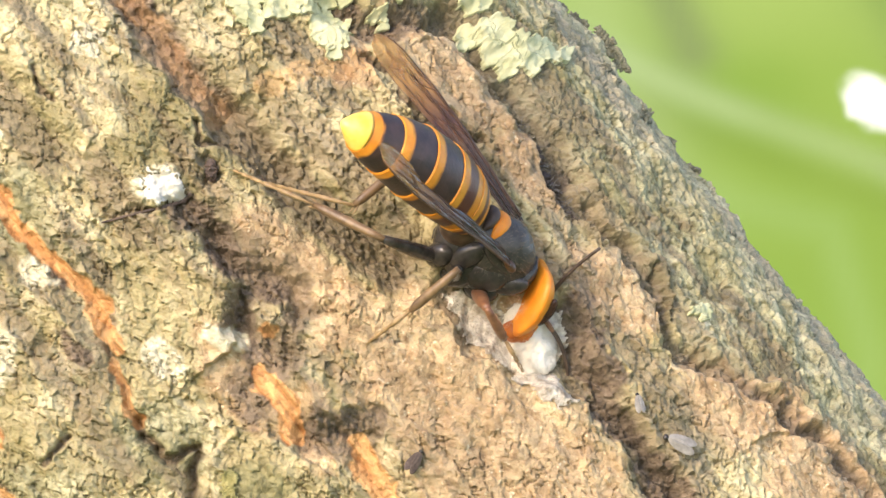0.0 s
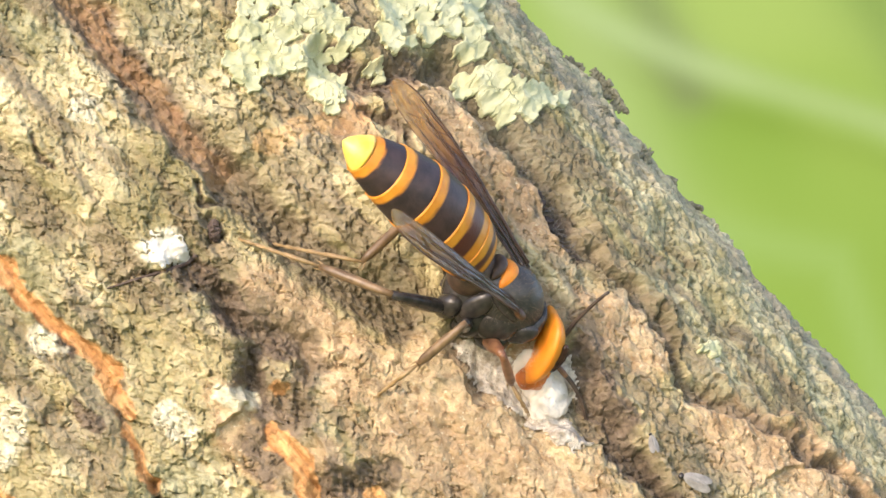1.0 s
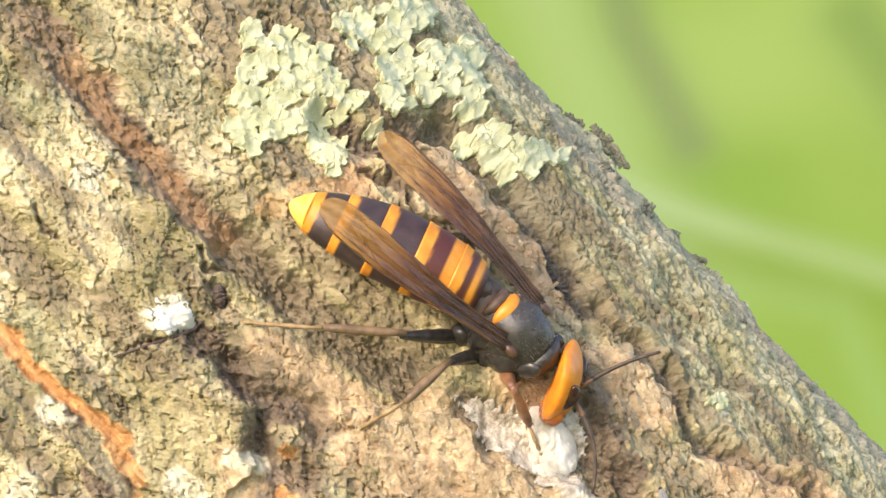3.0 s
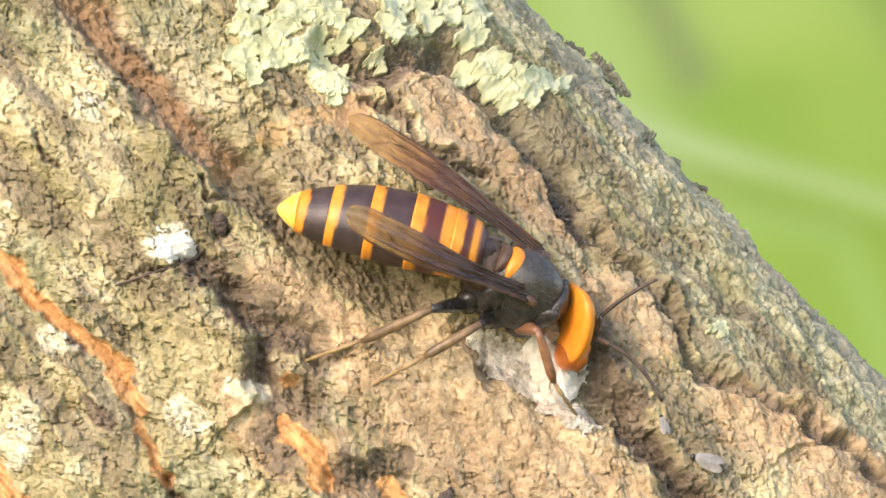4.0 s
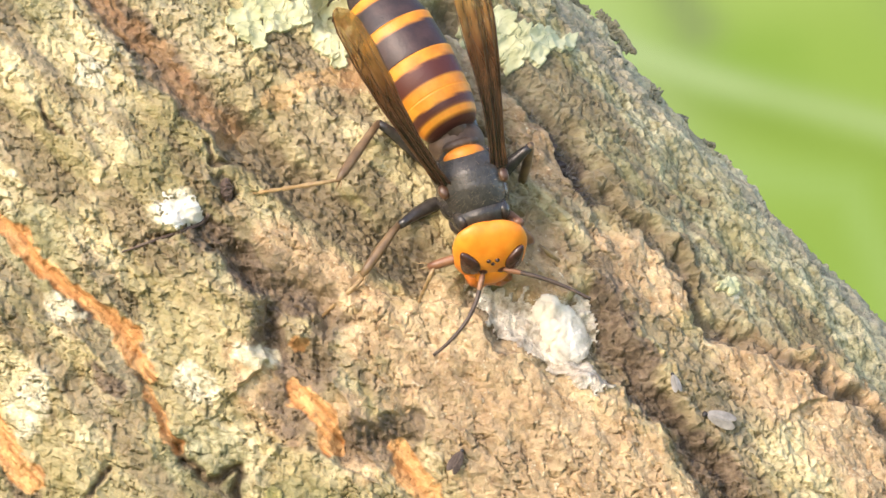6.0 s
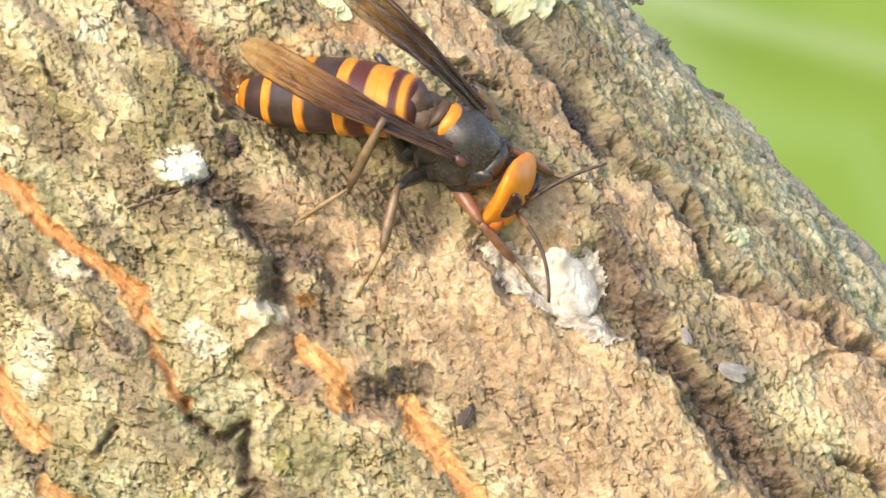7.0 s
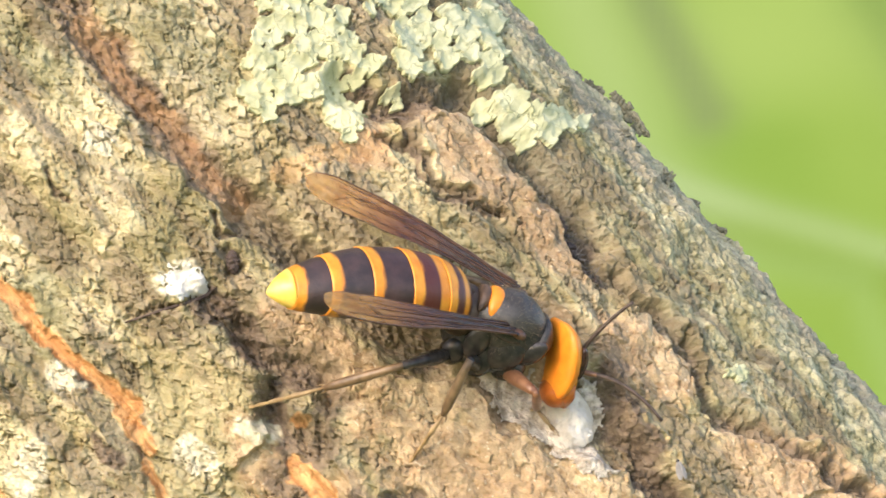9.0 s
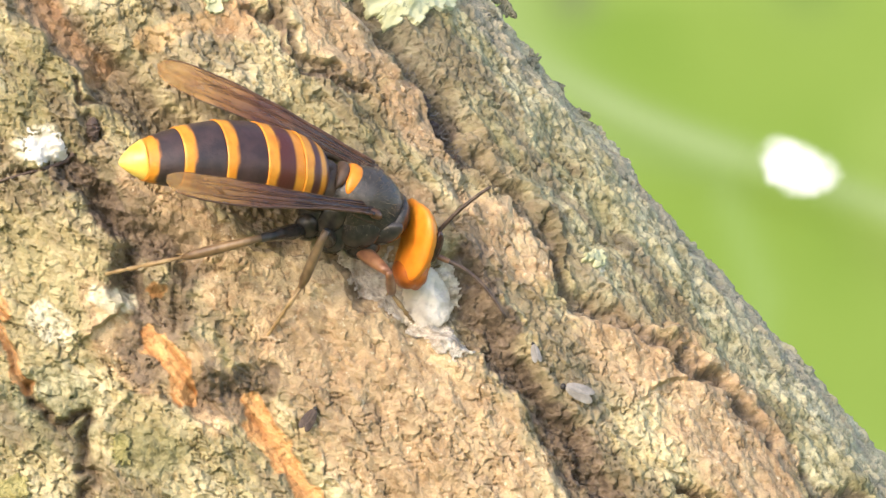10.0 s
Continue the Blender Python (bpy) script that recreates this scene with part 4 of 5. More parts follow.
def build_head(root):
    """The head, hinged at the neck: x ahead out of the face, z towards its crown."""
    head = new("head")
    head.parent = root

    def skull(p):
        x = p.x * (1.0 if p.x > 0 else 0.7) - 0.045 * p.z * p.z
        s = 1 - 0.24 * max(0, -p.z / 5) ** 1.3 + 0.05 * max(0, p.z / 5)
        boxy = 1 + 0.16 * min(abs(p.y / 4.7), abs(p.z / 5.0)) * 1.6
        return Vector((x, p.y * s * boxy * (1 - 0.05 * max(p.x, 0)), p.z * boxy))

    me = part("skull", mesh_from("skull", *scaled(ball(2.15, 4.6, 5.0, skull, 32, 48)), ORANGE), head, "large orange head capsule")
    me.location = (2.5 * MM, 0, -1.2 * MM)
    antennae = []
    for side in (1, -1):
        # a kidney, hollow towards the middle of the face, set well inside the broad cheek
        kidney = lambda p, side=side: Vector((p.x, p.y * (1 - 0.12 * p.z) + side * 0.13 * p.z * p.z - side * 0.2, p.z))
        eye = part("eye", mesh_from("eye", *scaled(ball(0.75, 1.3, 2.2, kidney)), EYE), head, "dark brown kidney-shaped compound eye")
        eye.location, eye.rotation_euler = (3.98 * MM, side * 3.0 * MM, -0.8 * MM), (side * radians(-10), radians(6), side * radians(30))
        jaw = part("mandible", mesh_from("mandible", *scaled(tube([(0, 0, 0.6), (0.3, -0.3 * side, -0.8), (0.4, -1.0 * side, -1.8), (0.3, -1.8 * side, -2.3)], [1.3, 1.2, 0.8, 0.15], 12)), JAW), head, "orange jaw with dark tip")
        jaw.location = (2.7 * MM, side * 2.1 * MM, -4.7 * MM)
        pts = [(0, 0, 0), (0.9, 0, 0.1), (1.8, 0, 0.1), (2.5, 0, 0)] + [(2.7 + 0.83 * i, -0.008 * i * i * (4 if side < 0 else 1.5), 0) for i in range(12)]
        me = mesh_from("antenna", *scaled(tube(pts, [0.22, 0.36, 0.38, 0.30] + [0.30 - 0.009 * i + 0.012 * (i % 2) for i in range(12)], 10)), SHANK)
        me.materials.append(HORN)
        me.polygons.foreach_set("material_index", [1 if f.center.x > 2.6 * MM else 0 for f in me.polygons])
        antennae.append(part("antenna", me, head, "thin elbowed brown antenna"))
        socket = part("antenna_socket", mesh_from("antenna_socket", *scaled(ball(0.35, 0.6, 0.6, None, 8, 14)), RED), head)
        socket.location = (SOCKET.x * MM, side * SOCKET.y * MM, SOCKET.z * MM)
    for y, z in ((0, -0.65), (0.55, -0.05), (-0.55, -0.05)):
        part("ocellus", mesh_from("ocellus", *scaled(ball(0.25, 0.30, 0.30, None, 8, 12)), EYE), head).location = (4.55 * MM, y * MM, z * MM)
    seam = [(4.35 - 0.10 * abs(y), y, -2.2 - 0.10 * y * y) for y in np.linspace(-2.4, 2.4, 13)]
    part("face_seam", mesh_from("face_seam", *scaled(tube(seam, [0.16] * 13, 6)), RED), head, "dark seam above the lower face")
    part("muzzle", mesh_from("muzzle", *scaled(ball(1.7, 3.0, 2.0)), JAW), head, "red-brown lower face").location = (2.2 * MM, 0, -5.3 * MM)
    part("clypeus", mesh_from("clypeus", *scaled(ball(0.8, 2.2, 1.7)), ORANGE), head).location = (3.9 * MM, 0, -3.7 * MM)
    return head, antennae


THIGH, SHIN, FOOT = (6.5, 7.8, 10.5), (7.2, 8.2, 10.3), (6.0, 8.0, 12.5)


def build_leg(root, pair, side):
    """A thigh, a shin and a jointed foot, each reaching along +x from its joint."""
    a, b, c = THIGH[pair], SHIN[pair], FOOT[pair]
    thigh = part("thigh", mesh_from("thigh", *scaled(tube([(-0.8, 0, 0), (0.4, 0, 0), (a * 0.35, 0, 0.25), (a * 0.65, 0, 0.25), (a * 0.88, 0, 0.1), (a, 0, 0)], [0.75, 0.9, 1.02, 0.85, 0.62, 0.5], 14)), SHANK if pair == 0 else BLACK), root, "red-brown thigh" if pair == 0 else "black thigh")
    shin = part("shin", mesh_from("shin", *scaled(tube([(-0.2, 0, 0), (b * 0.15, 0, 0.1), (b * 0.5, 0, 0.12), (b * 0.85, 0, 0.05), (b, 0, 0)], [0.42, 0.52, 0.66, 0.62, 0.36], 12)), SHANK if pair == 0 else AMBER), root, "brown shin")
    for k in (-1, 1):
        part("spur", mesh_from("spur", *scaled(tube([(b * 0.96, 0.25 * k, -0.2), (b + 0.5, 0.5 * k, -0.5), (b + 1.1, 0.55 * k, -0.6)], [0.14, 0.10, 0.02], 6)), TARSUS), shin)
    pts, radii = [], []
    for stop, thick in ((0.42, 0.34), (0.60, 0.32), (0.74, 0.30), (0.85, 0.28), (1.0, 0.26)):
        start = pts[-1][0] / c if pts else -0.01
        pts += [(c * (start + (stop - start) * k), 0, -0.08 * c * (start + (stop - start) * k) ** 2) for k in (0.02, 0.75, 0.98)]
        radii += [thick * 0.55, thick, thick * 0.8]
    foot = part("foot", mesh_from("foot", *scaled(tube(pts, radii, 8)), TARSUS), root, "thin jointed yellowish brown foot")
    for k in (-1, 1):
        part("claw", mesh_from("claw", *scaled(tube([(c * 0.99, 0.1 * k, -0.08 * c), (c + 0.5, 0.4 * k, -0.08 * c), (c + 0.8, 0.5 * k, -0.08 * c - 0.4)], [0.12, 0.09, 0.02], 6)), VEIN), foot)
    return thigh, shin, foot


hornet, abdomen, head, wings, sting, antennae = build_hornet()
legs = {(pair, side): build_leg(hornet, pair, side) for pair in range(3) for side in (1, -1)}

# ---- growths and small things on the bark ----
def bark_sheet(name, mat, spread, thick, lobe, seed, step=0.2, ragged=0.55, dome=0.0):
    """A lobed crust that lies on the bark over some ellipses, thin at its rim, with gaps between its lobes."""
    x0, x1 = min(s[0] - s[2] for s in spread) - 2, max(s[0] + s[2] for s in spread) + 2
    z0, z1 = min(s[1] - s[2] for s in spread) - 2, max(s[1] + s[2] for s in spread) + 2
    X, Z = np.meshgrid(np.arange(x0, x1, step), np.arange(z0, z1, step), indexing="ij")
    U, W = X * AXIS[0] + Z * AXIS[1], X * ACROSS[0] + Z * ACROSS[1]
    span = slice(FRONT - 1400, EDGE)
    S = np.interp(W, OUT_W[span], ARC[span])
    Y = np.interp(S, ARC, OUT_Y)
    tw, ty = np.interp(S + 0.4, ARC, OUT_W) - np.interp(S - 0.4, ARC, OUT_W), np.interp(S + 0.4, ARC, OUT_Y) - np.interp(S - 0.4, ARC, OUT_Y)
    size = np.hypot(tw, ty) + 1e-9
    nw, ny = ty / size, -tw / size
    # the sheet spans the finest cracks below it
    low = relief(U, W, S)[0]
    for _ in range(9):
        low = np.maximum(low, 0.25 * (np.roll(low, 1, 0) + np.roll(low, -1, 0) + np.roll(low, 1, 1) + np.roll(low, -1, 1)))
    for _ in range(80 if dome else 0):
        low = 0.2 * (low + np.roll(low, 1, 0) + np.roll(low, -1, 0) + np.roll(low, 1, 1) + np.roll(low, -1, 1))
    f, m = cells(X / lobe + 0.6 * rough(X / 1.7, Z / 1.7, seed, 4), Z / lobe + 0.6 * rough(X / 1.7, Z / 1.7, seed + 3, 4), seed)[:2]
    inside = blobs(X, Z, spread) + ragged * 0.5 * rough(X / 1.6, Z / 1.6, seed + 7, 3) + 0.15 * (m - 0.5)
    gap = 1 - ease(f, 0.03, 0.17)
    keep = (inside - ragged * 0.38 * gap > 0) & (W < OUT_W[EDGE] - 0.5)
    high = low + thick * (0.4 + 0.7 * m * ease(f, 0, 0.3) + 0.25 * rough(X / 1.2, Z / 1.2, seed + 11, 2)) + 0.12
    if dome:
        swell = np.zeros(X.shape)
        for one in spread:
            swell = np.maximum(swell, 0.35 * swell + min(1, one[3] / 2.9) ** 1.5 * np.sqrt(np.clip(blobs(X, Z, [one]), 0, 1)))
        high = high + dome * np.minimum(swell, 1.15) + (0.30 * rough(X / 1.8, Z / 1.8, seed + 13, 3) + 0.16 * rough(X / 0.5, Z / 0.5, seed + 17, 3)) * ease(swell, 0, 0.5)
    n = keep.shape
    number = -np.ones(n, dtype=int)
    number[keep] = np.arange(keep.sum())
    count = int(keep.sum())
    WW, YY = W + nw * high, Y + ny * high
    P = np.stack([U * AXIS[0] + WW * ACROSS[0], YY, U * AXIS[1] + WW * ACROSS[1]], -1)
    WL, YL = W + nw * (low - 0.6), Y + ny * (low - 0.6)
    Q = np.stack([U * AXIS[0] + WL * ACROSS[0], YL, U * AXIS[1] + WL * ACROSS[1]], -1)
    verts = np.concatenate([P[keep], Q[keep]]) * MM
    a, b, c, d = number[:-1, :-1], number[1:, :-1], number[1:, 1:], number[:-1, 1:]
    whole = (a >= 0) & (b >= 0) & (c >= 0) & (d >= 0)
    top = np.stack([a[whole], b[whole], c[whole], d[whole]], -1)
    # separate what does not hang together
    group = list(range(count))

    def lead(i):
        while group[i] != i:
            group[i] = group[group[i]]
            i = group[i]
        return i

    for q in top.tolist():
        r = lead(q[0])
        for i in q[1:]:
            group[lead(i)] = r
    sets = {}
    for q in top.tolist():
        sets.setdefault(lead(q[0]), []).append(q)
    sets = [qs for qs in sets.values() if len(qs) > 5]
    meshes = []
    for qs in sets:
        edges = {}
        for q in qs:
            for i in range(4):
                e = (q[i], q[(i + 1) % 4])
                if (e[1], e[0]) in edges:
                    del edges[e[1], e[0]]
                else:
                    edges[e] = 1
        faces = np.array(qs + [(e[1], e[0], e[0] + count, e[1] + count) for e in edges])
        used, faces = np.unique(faces, return_inverse=True)
        meshes.append(mesh_from("lobe", verts[used].tolist(), faces.reshape(-1, 4).tolist(), mat))
    if len(meshes) == 1:
        return new(name, meshes[0])
    root = new(name)
    for me in meshes:
        part("lobe", me, root)
    return root


TUFTS = [(22.1, 25.1, 1.7, 70), (23.9, 23.1, 1.6, 70), (23.0, 20.7, 1.2, 40), (18.3, 28.5, 1.0, 35), (15.9, 30.2, 0.8, 25), (28.7, 15.8, 0.8, 25), (32.6, 12.4, 0.7, 20), (36.2, 8.8, 0.7, 20), (42.4, 0.1, 0.7, 20), (50.2, -8.1, 0.8, 20)]
LICHENS = [
    spots([(-20.4, 30.4)], 7.4, 7.0, 0) + spots([(-23.5, 24.1)], 4.4, 2.6, 0) + spots([(-14.3, 28.7)], 3.2, 3.4, 0) + spots([(-23.0, 36.2)], 4.0, 2.4, 10) + spots([(-22.4, 24.0)], 4.0, 2.0, 5) + spots([(-16.1, 23.5)], 2.6, 2.6, 0) + spots([(-14.2, 20.6)], 1.2, 2.0, 0) + spots([(-12.6, 29.1)], 2.0, 2.6, 0),
    spots([(-13.9, 22.1)], 2.8, 1.9, 30),
    spots([(-11.6, 38.6)], 3.4, 2.3, 0) + spots([(-4.3, 33.2)], 4.6, 3.6, -20) + spots([(2.0, 34.8)], 3.0, 3.8, 30) + spots([(-5.7, 29.2)], 4.6, 1.6, 8) + spots([(-5.1, 40.2)], 4.0, 2.6, 0) + spots([(-9.2, 37.3)], 4.5, 2.2, 0) + spots([(1.3, 32.4)], 3.5, 2.6, -30) + spots([(-5.1, 29.8)], 3.6, 2.0, 0) + spots([(-1.8, 33.5)], 3.6, 3.0, -30) + spots([(3.4, 30.0)], 2.0, 2.6, 30),
    spots([(7.5, 23.4)], 3.6, 1.9, -40) + spots([(13.1, 21.9)], 4.0, 1.6, 5) + spots([(10.5, 21.6)], 2.6, 2.0, 0) + spots([(4.9, 24.7)], 2.2, 1.8, -30) + spots([(13.9, 21.9)], 3.0, 1.0, 5),
    spots([(-7.8, 24.6)], 1.5, 1.2, 0),
    spots([(36.2, -10.6)], 0.9, 1.3, 20),
]


def on_bark(X, Z):
    """For places across the picture of the trunk: along it, across it, the bark's y and outward way, and its height smoothed over the finest cracks."""
    U, W = X * AXIS[0] + Z * AXIS[1], X * ACROSS[0] + Z * ACROSS[1]
    span = slice(FRONT - 1400, EDGE)
    S = np.interp(W, OUT_W[span], ARC[span])
    tw, ty = np.interp(S + 0.4, ARC, OUT_W) - np.interp(S - 0.4, ARC, OUT_W), np.interp(S + 0.4, ARC, OUT_Y) - np.interp(S - 0.4, ARC, OUT_Y)
    size = np.hypot(tw, ty) + 1e-9
    low = relief(U, W, S)[0]
    for _ in range(30):
        low = np.maximum(low, 0.25 * (np.roll(low, 1, 0) + np.roll(low, -1, 0) + np.roll(low, 1, 1) + np.roll(low, -1, 1)))
    return U, W, np.interp(S, ARC, OUT_Y), ty / size, -tw / size, low


def leafy_lichen(spread, seed, step=0.15, spacing=1.5, scale=1.0):
    """A rosette of flat overlapping lobes with wavy, slightly raised rims."""
    rng = random.Random(seed)
    x0, x1 = min(s[0] - s[2] for s in spread) - 2, max(s[0] + s[2] for s in spread) + 2
    z0, z1 = min(s[1] - s[2] for s in spread) - 2, max(s[1] + s[2] for s in spread) + 2
    X, Z = np.meshgrid(np.arange(x0, x1, step), np.arange(z0, z1, step), indexing="ij")
    U, W, Y, nw, ny, low = on_bark(X, Z)
    high, owner, order, count = np.zeros(X.shape), np.zeros(X.shape, dtype=int), np.full(X.shape, -1.0), 0
    wx, wz = X + 0.22 * rough(X / 0.8, Z / 0.8, seed, 2), Z + 0.22 * rough(X / 0.8, Z / 0.8, seed + 3, 2)
    for px in np.arange(x0, x1, spacing):
        for pz in np.arange(z0, z1, spacing):
            cx, cz = px + rng.uniform(-0.5, 0.5) * spacing, pz + rng.uniform(-0.5, 0.5) * spacing
            size, turn, wave, lift, rank = scale * rng.uniform(0.9, 1.45), rng.uniform(0, 6.28), rng.randrange(3, 6), rng.uniform(0, 1), rng.random()
            if blobs(np.array([cx]), np.array([cz]), spread)[0] < 0.10 or rng.random() < 0.10:
                continue
            count += 1
            dx, dz = wx - cx, wz - cz
            a = np.arctan2(dz, dx)
            r = np.hypot(dx, dz) / (size * (1 + 0.16 * np.cos(wave * a + turn) + 0.10 * np.cos(2 * a - turn)))
            mine = (r < 1) & (rank > order) & (W < OUT_W[EDGE] - 0.5)
            top = 0.30 + 0.16 * lift + 0.30 * r ** 4 + 0.07 * np.cos(wave * a + turn) * r * r
            high, owner, order = np.where(mine, top, high), np.where(mine, count, owner), np.where(mine, rank, order)
    high = low + high + 0.05 * rough(X / 0.6, Z / 0.6, seed + 11, 2)
    P = np.stack([U * AXIS[0] + (W + nw * high) * ACROSS[0], Y + ny * high, U * AXIS[1] + (W + nw * high) * ACROSS[1]], -1) * MM
    base = low - 0.5
    Q = np.stack([U * AXIS[0] + (W + nw * base) * ACROSS[0], Y + ny * base, U * AXIS[1] + (W + nw * base) * ACROSS[1]], -1) * MM
    a, b, c, d = owner[:-1, :-1], owner[1:, :-1], owner[1:, 1:], owner[:-1, 1:]
    root = new("lichen")
    n = X.shape[1]
    verts = np.concatenate([P.reshape(-1, 3), Q.reshape(-1, 3)])
    for k in range(1, count + 1):
        i, j = np.nonzero(a == k)
        if len(i) < 14:
            continue
        quads = np.stack([i * n + j, (i + 1) * n + j, (i + 1) * n + j + 1, i * n + j + 1], -1)
        edges = {}
        for q in quads.tolist():
            for e in zip(q, q[1:] + q[:1]):
                if (e[1], e[0]) in edges:
                    del edges[e[1], e[0]]
                else:
                    edges[e] = 1
        faces = np.concatenate([quads, np.array([(e[1], e[0], e[0] + X.size, e[1] + X.size) for e in edges])])
        used, faces = np.unique(faces, return_inverse=True)
        part("lobe", mesh_from("lobe", verts[used].tolist(), faces.reshape(-1, 4).tolist(), LICHEN), root)
    return tagged(root, "pale green-white leafy lichen lobes growing on the bark", "lichen", "lichens on the bark")


for k, spread in enumerate(LICHENS):
    leafy_lichen(spread, 40 + 7 * k, 0.15, 1.5 if k < 4 else 0.9, 1.0 if k < 4 else 0.7)


def crust_tuft(x, z, reach, count, seed):
    """A crumbly dark clump that stands up from the rim of the trunk."""
    rng = random.Random(seed)
    verts, faces, places = [], [], []
    for _ in range(count):
        a, r = rng.uniform(0, 6.28), math.sqrt(rng.random())
        e, f = 1.5 * reach * r * math.cos(a), 0.5 * reach * r * math.sin(a)
        places.append((x + e * AXIS[0] + f * ACROSS[0], z + e * AXIS[1] + f * ACROSS[1], rng.uniform(0, 0.5 * reach * (1 - 0.6 * r))))
    for at, out in many_on_trunk(places):
        size = rng.uniform(0.25, 0.6)
        v, f = ball(size, size * rng.uniform(0.5, 1), size * rng.uniform(0.4, 0.8), lambda p: p * rng.uniform(0.8, 1.2), 5, 7)
        turn = Matrix.Rotation(rng.uniform(0, 6.28), 3, "Y")
        faces += [tuple(i + len(verts) for i in q) for q in f]
        verts += [turn @ q + at for q in v]
    ob = new("crust_tuft", mesh_from("crust_tuft", *scaled((verts, faces)), TUFT, False))
    return tagged(ob, "dark grey-green crumbly lichen tuft on the trunk's edge", "lichen", "tufts on the trunk's edge")


TUFT = plain("tuft", (0.13, 0.125, 0.08), (0.26, 0.245, 0.16), 900, 0.95, 0.8, 0.0003)
for k, (x, z, reach, count) in enumerate(TUFTS):
    crust_tuft(x, z, reach, count, 300 + k)


CHALK = plain("chalky_crust", (0.66, 0.62, 0.50), (0.86, 0.82, 0.70), 500, 0.9, 0.6, 0.0003)
white_spot = bark_sheet("white_crust", CHALK, spots([(-34.6, 0.8)], 2.9, 2.3, -30) + spots([(-32.3, -0.3)], 1.7, 1.2, 20), 0.02, 2.6, 57, 0.12, 0.7)
tagged(white_spot, "small bright white crust spot on pale bark", "crust")
COTTON = spots([(15.2, -15.7)], 4.0, 2.9, -50) + spots([(12.7, -13.0)], 2.4, 1.7, -40) + spots([(14.0, -18.4)], 1.5, 1.2, -40)
fluff = bark_sheet("white_fluff", FLUFF, COTTON, 0.06, 1.8, 77, 0.14, 0.14, 2.2)
tagged(fluff, "soft white cottony fluff in the bark hollow", "fluff")
rng = random.Random(8)
verts, faces, places = [], [], []
for _ in range(1500):
    x, z, long, short, turn = COTTON[rng.choice((0, 0, 1, 2))]
    a, r = rng.uniform(0, 2 * math.pi), math.sqrt(rng.random())
    e, f = r * long * math.cos(a), r * short * math.sin(a)
    c, s = math.cos(radians(turn)), math.sin(radians(turn))
    places.append((x + e * c - f * s, z + e * s + f * c, 0.3 + 1.8 * math.sqrt(max(0, 1 - r * r))))
for base, out in many_on_trunk(places):
    end = base + out * rng.uniform(0.0, 0.5) + Vector([rng.uniform(-0.9, 0.9) for _ in range(3)])
    mid = (base + end) / 2 + Vector([rng.uniform(-0.35, 0.35) for _ in range(3)])
    v, f = tube([base, mid, end], [0.012, 0.010, 0.005], 3)
    faces += [tuple(i + len(verts) for i in q) for q in f]
    verts += v
tagged(part("fuzz", mesh_from("fuzz", *scaled((verts, faces)), FLUFF), fluff, "fine white fibres"), kind="stuff")
FILM = plain("sap_crust", (0.31, 0.25, 0.175), (0.74, 0.665, 0.53), 900, 0.45, 0.9, 0.0006)
film = bark_sheet("sap_crust", FILM, spots([(8.4, -14.0)], 5.0, 3.4, -30) + spots([(13.0, -17.7)], 5.4, 2.6, -40) + spots([(16.8, -21.1)], 4.2, 2.0, -40) + spots([(5.2, -11.5)], 3.2, 1.6, -30) + spots([(17.8, -14.0)], 4.0, 1.6, -60), 0.15, 1.4, 91, 0.2, 0.4)
tagged(film, "grey-white wet sap crust lining the bark hollow", "sap crust")


def small_fly(x, z, turn, size, label, shade=GREY):
    """A tiny resting fly: body, head and two flat wings."""
    root = new("small_fly")
    at, out = on_trunk(x, z, 0.5)
    part("body", mesh_from("body", *scaled(ball(1.3 * size, 0.45 * size, 0.4 * size)), DOWNY), root)
    part("head", mesh_from("head", *scaled(ball(0.35 * size, 0.42 * size, 0.38 * size, None, 10, 14)), BLACK), root).location = (1.5 * size * MM, 0, 0)
    for side in (1, -1):
        wing = part("wing", mesh_from("wing", *scaled(ball(2.0 * size, 0.75 * size, 0.09 * size)), shade), root, "grey folded wing")
        wing.location, wing.rotation_euler = (-0.7 * size * MM, side * 0.4 * size * MM, 0.45 * size * MM), (side * radians(-14), 0, side * radians(-8))
    z_way = out.normalized()
    x_way = Vector((math.cos(radians(turn)), 0, math.sin(radians(turn))))
    x_way = (x_way - z_way * x_way.dot(z_way)).normalized()
    m = Matrix((x_way, z_way.cross(x_way), z_way)).transposed().to_4x4()
    m.translation = at
    root.matrix_world = m
    return tagged(root, label, "fly", "small flies")


small_fly(33.4, -27.4, 165, 1.0, "tiny grey-winged fly resting on the bark")
small_fly(0.4, -31.4, 60, 0.75, "tiny dark-winged fly resting on the bark", HUSK)
small_fly(27.9, -22.7, 100, 0.6, "tiny pale fly resting on the bark")


def husk(x, z, turn, long, label):
    """A dark ribbed husk stuck in a crack."""
    pts = [(long * (k - 0.5), 0, 0.25 * math.sin(math.pi * k)) for k in np.linspace(0, 1, 13)]
    radii = [0.15 + 0.75 * math.sin(math.pi * k) ** 0.7 + 0.07 * (i % 2) for i, k in enumerate(np.linspace(0, 1, 13))]
    rng = random.Random(round(10 * x))
    v, f = tube(pts, radii, 14)
    v = [Vector((p.x, p.y * rng.uniform(0.6, 1.15), p.z * rng.uniform(0.6, 1.15))) for p in v]
    ob = new("husk", mesh_from("husk", *scaled((v, f)), HUSK, False))
    ob.location, ob.rotation_euler = on_trunk(x, z, 0.5)[0], (0, -radians(turn), 0)
    return tagged(ob, label, "husk")


